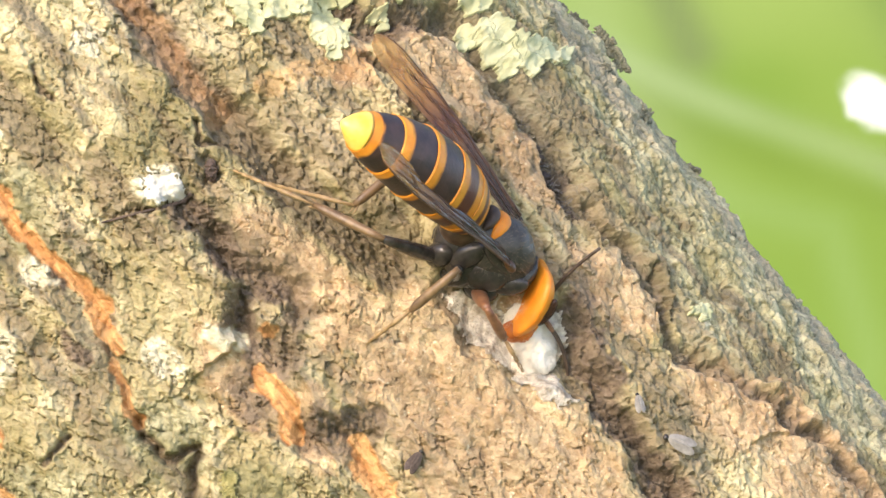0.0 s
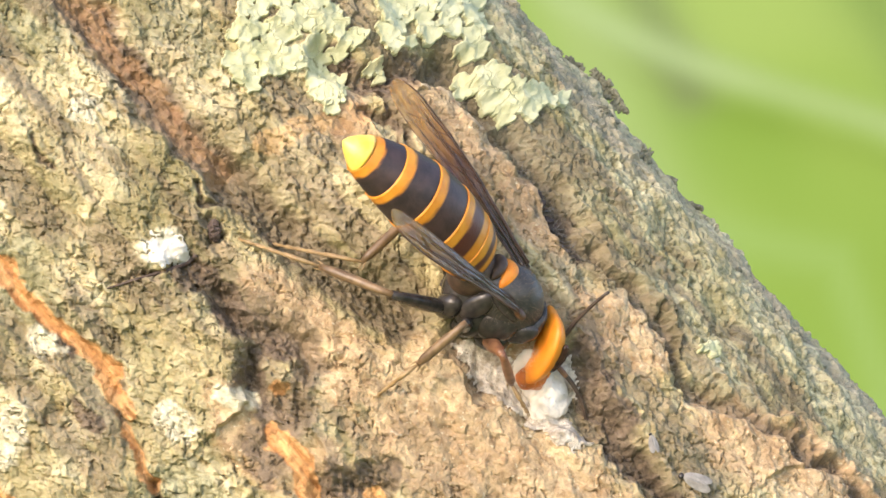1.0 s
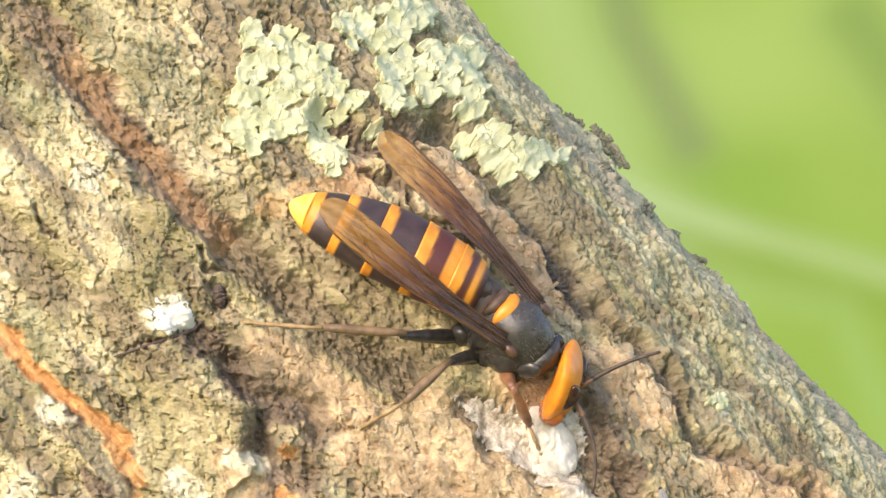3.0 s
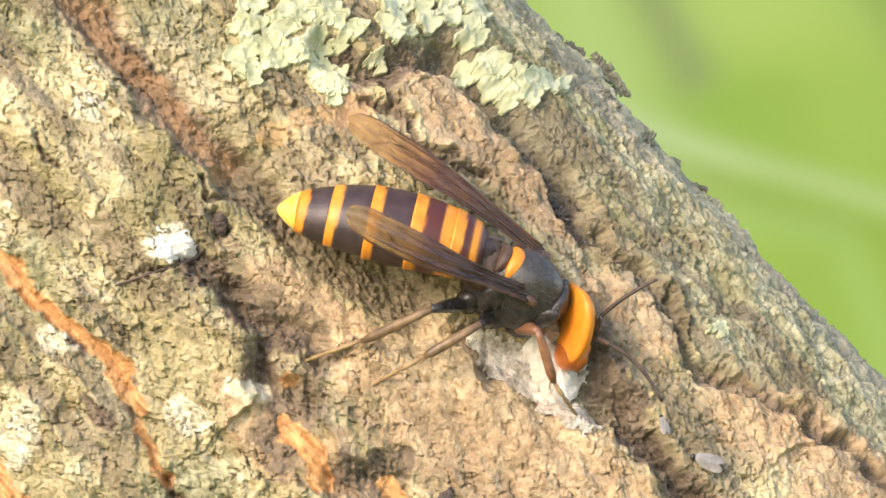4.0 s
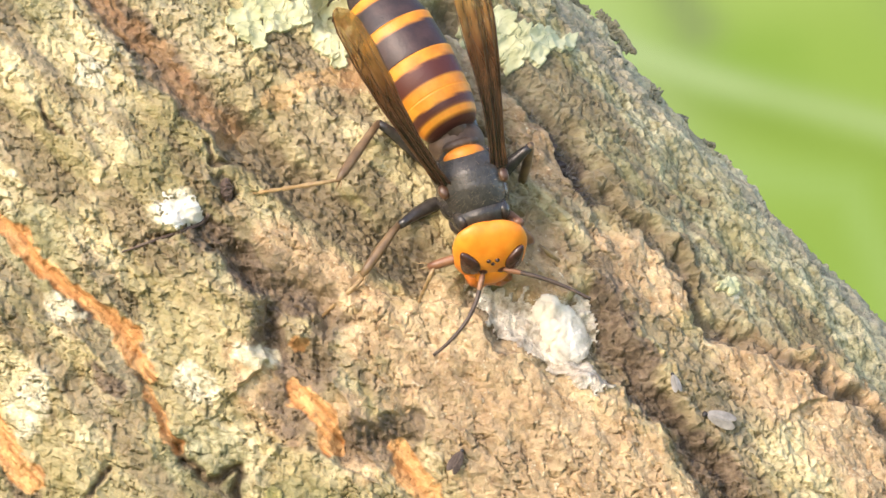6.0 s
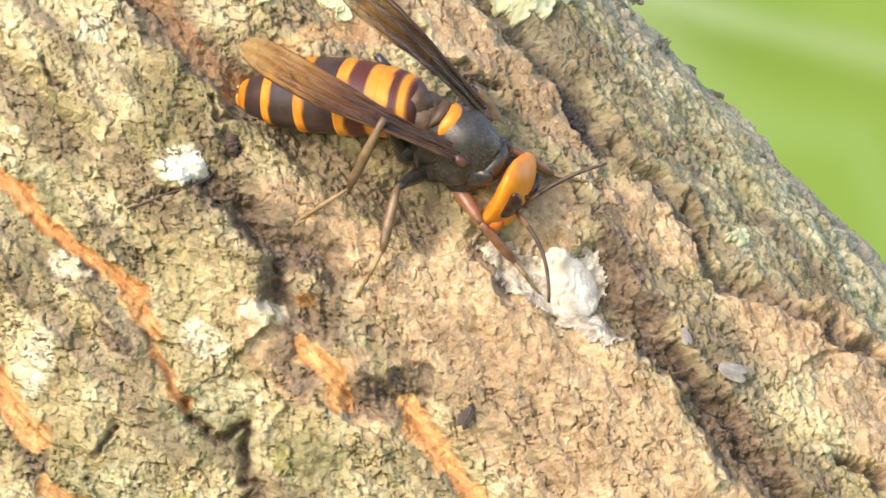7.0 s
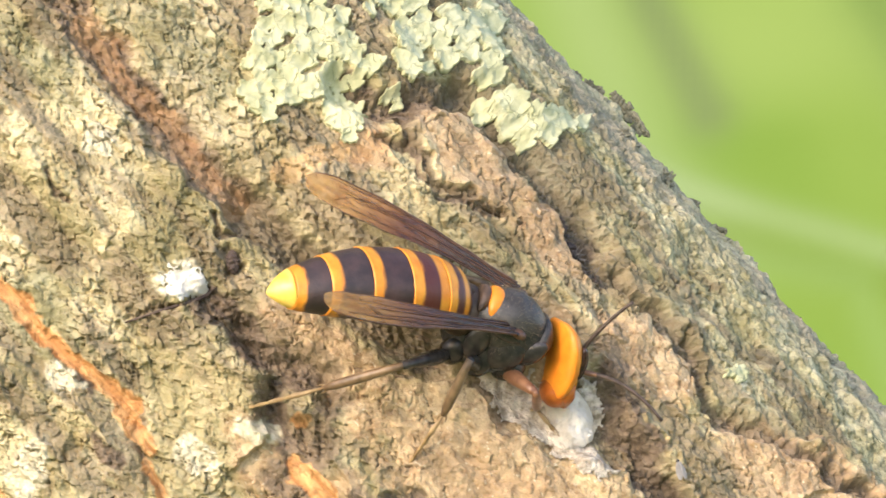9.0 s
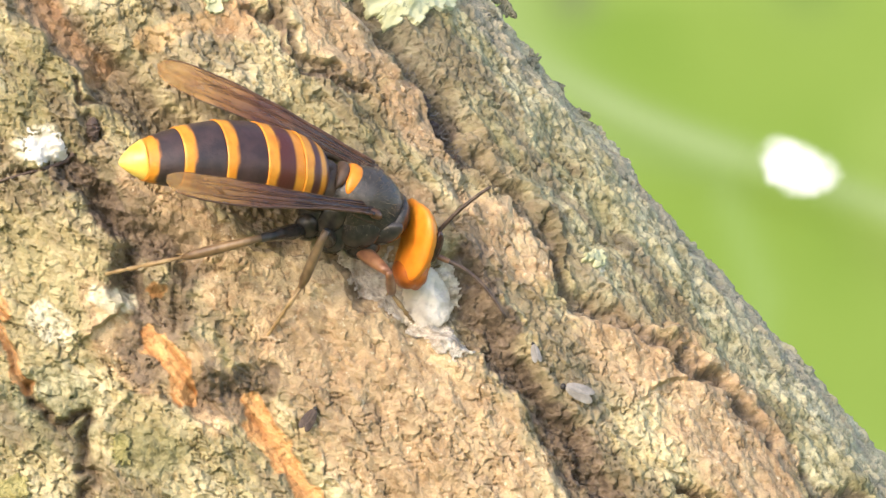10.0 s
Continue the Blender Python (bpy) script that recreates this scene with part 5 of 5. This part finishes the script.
for (x, z), turn, long in zip([(-28.0, 3.1), (14.1, 9.6), (15.9, 6.2)], (95, -60, -50), (3.0, 3.0, 3.2)):
    husk(x, z, turn, long, "dark brown dry husk stuck in the bark")


def hairs(name, places, count, reach, mat, seed):
    """A loose tangle of fine dry threads."""
    rng = random.Random(seed)
    verts, faces = [], []
    for _ in range(count):
        x, z = rng.choice(places)
        x, z = x + rng.uniform(-1, 1) * reach * 0.4, z + rng.uniform(-1, 1) * reach * 0.4
        base = on_trunk(x, z, 0.1)[0] / MM
        a = rng.uniform(0, 6.28)
        tip = base + Vector((math.cos(a) * reach, -rng.uniform(0.2, 1.2), math.sin(a) * reach)) * rng.uniform(0.4, 1)
        mid = (base + tip) / 2 + Vector((rng.uniform(-0.4, 0.4), -0.5, rng.uniform(-0.4, 0.4)))
        v, f = tube([base, mid, tip], [0.06, 0.05, 0.02], 5)
        faces += [tuple(i + len(verts) for i in q) for q in f]
        verts += v
    return tagged(new(name, mesh_from(name, *scaled((verts, faces)), mat)), kind="stuff")


tagged(hairs("dry_threads", [(11.5, 12.8), (13.0, 10.7), (14.8, 8.1), (16.2, 5.1), (17.6, 2.6)], 110, 2.0, THREAD, 5), "grey dry threads caught in a bark furrow", "threads")


MOSS = plain("moss", (0.27, 0.24, 0.08), (0.44, 0.39, 0.16), 900, 0.95, 1.0, 0.0006)
for k, spread in enumerate([spots([(-63.6, 25.4)], 1.5, 2.2, 0), spots([(-61.2, 21.0)], 2.6, 1.6, -30), spots([(-63.8, 10.9)], 1.2, 2.4, 10), spots([(-36.1, -41.6)], 2.6, 1.8, 0), spots([(-22.7, -36.7)], 1.4, 3.0, 10)]):
    tagged(bark_sheet("moss_cushion", MOSS, spread, 0.4, 0.7, 140 + 5 * k), "small yellow-green moss cushion on the bark", "moss", "moss cushions")


def rootlet(points, radius):
    """A thin dark rootlet that lies on the bark."""
    fine = []
    for (ax, az), (bx, bz) in zip(points, points[1:]):
        fine += [(ax + (bx - ax) * k / 4, az + (bz - az) * k / 4) for k in range(4)]
    fine.append(points[-1])
    pts = [on_trunk(x, z, 0.2)[0] / MM for x, z in fine]
    pts = [(pts[max(i - 1, 0)] + p + pts[min(i + 1, len(pts) - 1)]) / 3 for i, p in enumerate(pts)]
    radii = [radius * (0.35 + 0.65 * i / len(pts)) for i in range(len(pts))]
    ob = new("rootlet", mesh_from("rootlet", *scaled(tube(pts, radii, 8)), HUSK))
    return tagged(ob, "thin dark dry rootlet lying on pale bark", "rootlet")


rootlet([(-42.1, -4.8), (-38.2, -3.5), (-34.7, -2.4), (-31.5, -1.2), (-30.3, 0.1)], 0.34)

# ---- what moves ----
def stance(x, y, z, heading, rise, roll):
    """The hornet's pose: its thorax in millimetres, its way in the plane of the trunk's face, how far it points out of it, and its lean to its left."""
    a, b = radians(heading), radians(rise)
    ahead = Vector((math.cos(a) * math.cos(b), -math.sin(b), math.sin(a) * math.cos(b)))
    back = Vector((0, -1, 0)) - ahead * ahead.dot(Vector((0, -1, 0)))
    back.normalize()
    left = back.cross(ahead)
    r = radians(roll)
    up = back * math.cos(r) + left * math.sin(r)
    left = up.cross(ahead)
    m = Matrix((ahead, left, up)).transposed().to_4x4()
    m.translation = Vector((x, y, z)) * MM
    return m


# seconds; thorax x, y, z; then heading, rise and lean of thorax, abdomen and head; heading and rise of the right and the left wing
STANCES = [
    (0.0, 8.8, 4.4, -3.8, -48, -28, 58, -29, -44, 32, -20, -18, 75, -36, -46, -48, -8),
    (0.3, 8.8, 4.1, -4.6, -48, -28, 58, -41, -37, 30, -20, -18, 75, -39, -45, -53, -8),
    (0.6, 9.2, 4.8, -3.1, -48, -28, 58, -43, -41, 30, -20, -18, 75, -40, -47, -54, -8),
    (0.8, 9.9, 4.5, -4.5, -48, -28, 58, -39, -38, 30, -20, -18, 75, -35, -47, -53, -8),
    (1.0, 9.1, 4.4, -4.0, -48, -28, 58, -39, -34, 30, -20, -18, 75, -34, -50, -53, -15),
    (1.2, 9.9, 4.6, -4.4, -48, -28, 58, -38, -36, 30, -20, -18, 75, -31, -51, -51, -15),
    (1.5, 8.7, 4.5, -3.1, -46, -26, 56, -30, -37, 32, -20, -18, 75, -26, -53, -48, -24),
    (1.6, 8.6, 4.4, -1.8, -48, -22, 50, -26, -38, 30, -26, -8, 66, -29, -50, -50, -28),
    (1.7, 7.6, 4.3, 0.9, -54, -10, 24, -31, -28, 16, -62, 45, 15, -47, -33, -68, -42),
    (1.8, 8.7, 4.3, 1.6, -62, 3, 8, -45, -12, 6, -72, 58, 4, -46, -28, -78, -44),
    (2.0, 6.4, 1.7, 0.2, -92, 36, -2, -75, 43, -4, -86, 62, 0, -76, -8, -97, -26),
    (2.2, 6.9, 1.5, -0.4, -88, 36, 0, -77, 42, 0, -80, 62, 0, -74, -8, -95, -30),
    (2.5, 7.9, 3.4, 0.5, -66, 8, 12, -55, 22, 10, -62, 30, 15, -57, -10, -74, -27),
    (2.9, 9.1, 4.4, -0.8, -48, -8, 28, -28, 0, 20, -28, 5, 50, -41, -8, -50, -8),
    (3.3, 10.3, 4.8, -1.9, -38, -12, 38, -14, 0, 24, -6, -14, 76, -30, -32, -40, -8),
    (3.5, 9.2, 3.8, -3.8, -36, -14, 40, -8, 0, 26, -5, -16, 78, -28, -21, -39, -8),
    (3.7, 10.9, 4.0, -5.2, -38, -14, 40, -18, 0, 24, -6, -16, 78, -30, -30, -40, -8),
    (3.9, 10.5, 4.0, -4.9, -36, -16, 42, -14, 0, 26, -6, -18, 78, -26, -33, -37, -8),
    (4.1, 9.8, 4.3, -3.5, -34, -20, 46, -10, 0, 32, -6, -20, 78, -22, -37, -34, -8),
    (4.3, 8.1, 3.9, -3.6, -33, -26, 50, -4, -18, 38, -6, -22, 78, -23, -37, -33, -8),
    (4.5, 8.1, 4.0, -3.3, -32, -28, 52, 2, -8, 40, -8, -24, 78, -20, -40, -31, -8),
    (4.8, 7.1, 4.3, -1.7, -33, -30, 54, -1, -8, 42, -10, -24, 78, -17, -39, -29, -14),
    (5.0, 6.6, 4.6, -0.3, -33, -30, 54, 2, -14, 42, -12, -24, 78, -15, -35, -28, -13),
    (5.2, 6.8, 4.5, -0.7, -34, -28, 52, -4, -19, 40, -14, -22, 78, -17, -36, -32, -8),
    (5.5, 5.5, 4.4, 1.5, -45, -20, 36, -20, 0, 28, -30, 0, 55, -32, -34, -45, -19),
    (5.9, 3.4, 3.1, 3.8, -66, 4, 12, -52, 14, 8, -70, 30, 15, -53, -34, -74, -23),
    (6.3, 1.2, 0.1, 3.4, -86, 32, -4, -76, 38, -6, -74, 58, 16, -70, -30, -91, -23),
    (6.5, 2.0, 0.4, 3.8, -82, 32, -4, -72, 38, -4, -62, 54, 30, -67, -26, -90, -21),
    (6.6, 2.1, 1.2, 4.2, -76, 22, 0, -62, 28, 0, -62, 50, 26, -62, -29, -80, -23),
    (6.7, 0.4, 3.1, 5.8, -62, -5, 10, -42, 12, 8, -70, 42, 20, -48, -35, -67, -36),
    (6.8, 0.1, 2.7, 5.0, -52, -8, 22, -27, 0, 16, -58, 15, 44, -41, -32, -55, -37),
    (6.9, 1.0, 3.1, 4.1, -44, -10, 30, -13, 22, 22, -48, 18, 52, -33, -8, -49, -36),
    (7.0, 0.6, 2.6, 3.1, -40, -12, 34, -5, 23, 26, -36, 10, 60, -28, -8, -44, -36),
    (7.1, 2.2, 2.9, 0.7, -36, -14, 38, -1, 8, 30, -24, 0, 68, -27, -11, -38, -28),
    (7.2, 4.0, 2.9, -1.2, -34, -16, 42, 0, -8, 34, -10, -16, 76, -26, -33, -37, -21),
    (7.3, 5.1, 3.0, -1.9, -32, -18, 46, 1, -8, 38, -6, -18, 78, -22, -30, -34, -8),
    (7.5, 5.2, 2.9, -2.7, -30, -22, 50, 1, -8, 40, -6, -20, 78, -18, -27, -33, -8),
    (8.0, 5.4, 3.0, -2.6, -29, -24, 54, 4, -17, 44, -6, -22, 80, -10, -35, -30, -8),
    (8.7, 6.3, 2.5, -4.2, -28, -20, 54, -2, -23, 46, -4, -22, 80, -8, -37, -29, -8),
    (9.1, 5.9, 2.5, -3.8, -28, -20, 54, 0, -28, 46, -4, -22, 80, -8, -40, -27, -8),
    (10.0, 5.6, 2.3, -4.1, -29, -20, 54, 0, -25, 44, -6, -22, 80, -5, -35, -23, -8),
]


# far things that sway: seconds, x, z in metres
GAP = [
    (0.0, 0.577, 0.189),
    (0.2, 0.595, 0.176),
    (0.4, 0.599, 0.142),
    (0.5, 0.622, 0.106),
    (0.6, 0.598, 0.069),
    (0.7, 0.546, 0.044),
    (0.8, 0.529, 0.045),
    (0.9, 0.589, 0.033),
    (1.0, 0.682, 0.031),
    (1.2, 0.683, 0.038),
    (3.0, 0.721, 0.085),
    (5.0, 0.719, -0.014),
    (7.0, 0.693, -0.022),
    (8.5, 0.581, -0.052),
    (9.0, 0.639, 0.041),
    (9.1, 0.648, 0.065),
    (9.2, 0.643, 0.077),
    (9.3, 0.631, 0.073),
    (9.4, 0.618, 0.053),
    (9.6, 0.632, 0.039),
    (9.8, 0.632, 0.034),
    (10.0, 0.633, 0.027),
]
STALK = [
    (0.0, 0.474, 0.146),
    (0.5, 0.472, 0.175),
    (1.0, 0.470, 0.241),
    (1.5, 0.470, 0.215),
    (2.0, 0.469, 0.178),
    (3.5, 0.470, 0.092),
    (4.0, 0.469, 0.103),
    (4.5, 0.468, 0.130),
    (5.2, 0.469, 0.126),
    (6.5, 0.456, 0.158),
    (7.5, 0.444, 0.172),
    (8.0, 0.437, 0.167),
    (8.5, 0.370, 0.135),
    (9.0, 0.442, 0.100),
    (9.3, 0.576, 0.103),
    (10.0, 0.617, 0.026),
]
# where each foot holds the bark, in millimetres (x, z): seconds and places
HOLDS = {
    (0, -1): [(0, 14.1, -19.9), (1.5, 13.1, -19.7), (1.75, 6.1, -19.3), (2.0, -4.1, -17.4), (2.2, -4.1, -17.5), (2.9, 13.1, -17.8), (3.5, 16.6, -21.2), (4.0, 16.7, -21.8), (4.5, 17.9, -21.6), (5.2, 17.1, -21.7), (5.9, -2.6, -13.0), (6.5, -8.0, -12.0), (6.8, 8.5, -14.8), (7.3, 13.9, -19.3), (8.0, 14.6, -18.0), (10, 13.9, -19.8)],
    (1, -1): [(0, -7.4, -17.8), (1.5, -8.0, -18.0), (2.0, -14.9, -6.1), (2.2, -14.9, -6.1), (3.3, -9.9, -17.7), (4.0, -9.1, -17.3), (4.5, -10.3, -18.6), (5.2, -10.0, -18.7), (6.3, -18.5, -11.9), (6.6, -18.5, -11.9), (7.2, -11.1, -19.8), (8.0, -6.2, -22.3), (10, -5.5, -21.8)],
    (2, -1): [(0, -26.0, 3.4), (0.6, -27.0, 3.0), (1.0, -25.9, 2.3), (1.5, -25.5, 2.0), (2.0, -27.1, 0.1), (2.2, -27.1, 0.1), (3.3, -26.5, -0.8), (3.8, -24.5, -8.4), (4.05, -19.6, -17.7), (4.5, -20.2, -18.6), (5.2, -20.0, -18.6), (6.3, -26.4, 8.6), (6.6, -26.4, 8.6), (7.0, -23.5, -8.5), (7.4, -27.8, -16.2), (10, -27.5, -15.3)],
    (0, 1): [(0, 18.1, 0.9), (1.5, 18.2, 1.1), (2.0, 15.6, -18.0), (2.2, 16.0, -18.5), (3.3, 17.0, 0.1), (4.5, 17.3, 1.0), (5.2, 17.0, 0.8), (6.3, 15.3, -11.6), (6.6, 15.3, -11.6), (7.2, 17.4, 0.3), (10, 17.3, 1.2)],
    (1, 1): [(0, 13.7, 7.4), (1.5, 13.7, 7.4), (2.0, 16.5, -3.1), (2.2, 16.5, -3.1), (3.3, 13.0, 6.7), (4.5, 13.4, 6.7), (5.2, 13.4, 6.7), (6.3, 17.1, 0.3), (6.6, 17.1, 0.3), (7.2, 12.0, 4.4), (10, 12.2, 4.4)],
    (2, 1): [(0, -21.2, 2.2), (1.5, -20.5, 1.7), (2.0, 13.2, 7.5), (2.2, 13.2, 7.8), (3.3, 3.5, 11.5), (4.5, 1.2, 8.1), (5.2, 1.2, 7.6), (6.3, 11.9, 7.2), (6.6, 11.6, 7.3), (7.2, 1.6, 9.1), (10, 0.9, 7.4)],
}


# seconds; heading and rise of the left and of the right antenna
FEELERS = [(0, 58, 22, -50, -20), (1.5, 58, 22, -45, -20), (1.75, 0, 10, -90, 10), (2.0, -50, 10, -133, 10), (2.2, -50, 10, -133, 10), (2.9, 20, 5, -70, 0),
           (3.3, 50, 18, -35, 0), (4.0, 42, 18, -25, 5), (4.6, 62, 18, -12, 5), (5.2, 60, 18, -8, 5), (5.8, 0, 5, -80, 10), (6.3, -25, 10, -135, 10),
           (6.6, -25, 10, -135, 10), (6.9, 20, 5, -70, 10), (7.2, 55, 18, -20, 5), (8.0, 55, 18, -3, 5), (10.0, 54, 18, -20, 5)]


def aim(start, stop, bend):
    """A pose at start whose x axis points at stop and whose z axis leans to bend."""
    ahead = (stop - start).normalized()
    left = bend.cross(ahead).normalized()
    m = Matrix((ahead, left, ahead.cross(left))).transposed().to_4x4()
    m.translation = start
    return m


def motions():
    places = {}

    def hold(pair, side, t):
        rows = HOLDS[pair, side]
        x, z = (float(np.interp(t, [r[0] for r in rows], [r[k] for r in rows])) for k in (1, 2))
        key = (round(x, 1), round(z, 1))
        if key not in places:
            places[key] = on_trunk(*key, 0.3)[0]
        return places[key]

    body, bellies, heads, fans, feelers = [], [], [], [[], []], [[], []]
    limbs = {key: ([], [], []) for key in legs}
    for t, x, y, z, h, r, l, ah, ar, al, hh, hr, hl, rh, rr, lh, lr in STANCES:
        m = stance(x, y, z, h, r, l)
        turn = m.to_3x3().inverted()

        def joint(px, py, pz, *way):
            j = (turn @ stance(0, 0, 0, *way).to_3x3()).to_4x4()
            j.translation = Vector((px, py, pz)) * MM
            return j

        body.append((t, m))
        bellies.append((t, joint(-6.3, 0, 0.4, ah, ar, al)))
        heads.append((t, joint(6.7, 0, -0.8, hh, hr, hl)))
        fans[0].append((t, joint(0.2, 3.7, 2.6, lh, lr, 16 + 0.55 * l)))
        fans[1].append((t, joint(0.2, -3.7, 2.6, rh, rr, -64 + 1.9 * l)))
        face = stance(0, 0, 0, hh, hr, hl).to_3x3().inverted()
        for k, side in enumerate((1, -1)):
            h, r = (float(np.interp(t, [row[0] for row in FEELERS], [row[i + 2 * k] for row in FEELERS])) for i in (1, 2))
            j = (face @ stance(0, 0, 0, h, r, 0).to_3x3()).to_4x4()
            j.translation = Vector((SOCKET.x, side * SOCKET.y, SOCKET.z)) * MM
            feelers[k].append((t, j))
        back = m.inverted()
        for (pair, side), (thighs, shins, feet) in limbs.items():
            hx, hy, hz = HIPS[pair]
            hip = Vector((hx, side * hy, hz)) * MM
            claw = back @ hold(pair, side, t)
            a, b, c = THIGH[pair] * MM, SHIN[pair] * MM, FOOT[pair] * MM
            # the foot lies nearly flat on the bark, with its ankle towards the body and a little off the bark
            off = back.to_3x3() @ Vector((0, -1, 0))
            level = hip - claw
            level = (level - off * level.dot(off)).normalized()
            ankle = claw + level * c * 0.94 + off * c * 0.25
            way = ankle - hip
            far = min(max(way.length, abs(a - b) * 1.05 + 0.001), (a + b) * 0.985)
            way.normalize()
            k = (a * a + far * far - b * b) / (2 * far)
            up = off * 0.6 + Vector(((1.0, -0.6, -0.9)[pair], side * (0.6, 1.0, 1.0)[pair], 0.2))
            up = (up - way * up.dot(way)).normalized()
            knee = hip + way * k + up * math.sqrt(max(a * a - k * k, 0))
            ankle = hip + way * far
            thighs.append((t, aim(hip, knee, up)))
            shins.append((t, aim(knee, ankle, up)))
            feet.append((t, aim(ankle, claw, off)))
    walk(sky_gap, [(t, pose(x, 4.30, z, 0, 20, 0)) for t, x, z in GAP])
    walk(far_stalk, [(t, pose(x, 4.40, z, 0, 23, 0)) for t, x, z in STALK])
    walk(hornet, body)
    walk(abdomen, bellies)
    # the sting slides out once
    walk(sting, [(t, pose(x * MM, 0, 0.3 * MM)) for t, x in ((0, -21.0), (1.35, -21.0), (1.48, -26.8), (1.53, -26.8), (1.62, -21.0), (10, -21.0))])
    walk(head, heads)
    for ob, rows in zip(wings, fans):
        walk(ob, rows)
    for key, pieces in limbs.items():
        for ob, rows in zip(legs[key], pieces):
            walk(ob, rows)
    for k, ob in enumerate(antennae):
        walk(ob, feelers[k])


motions()
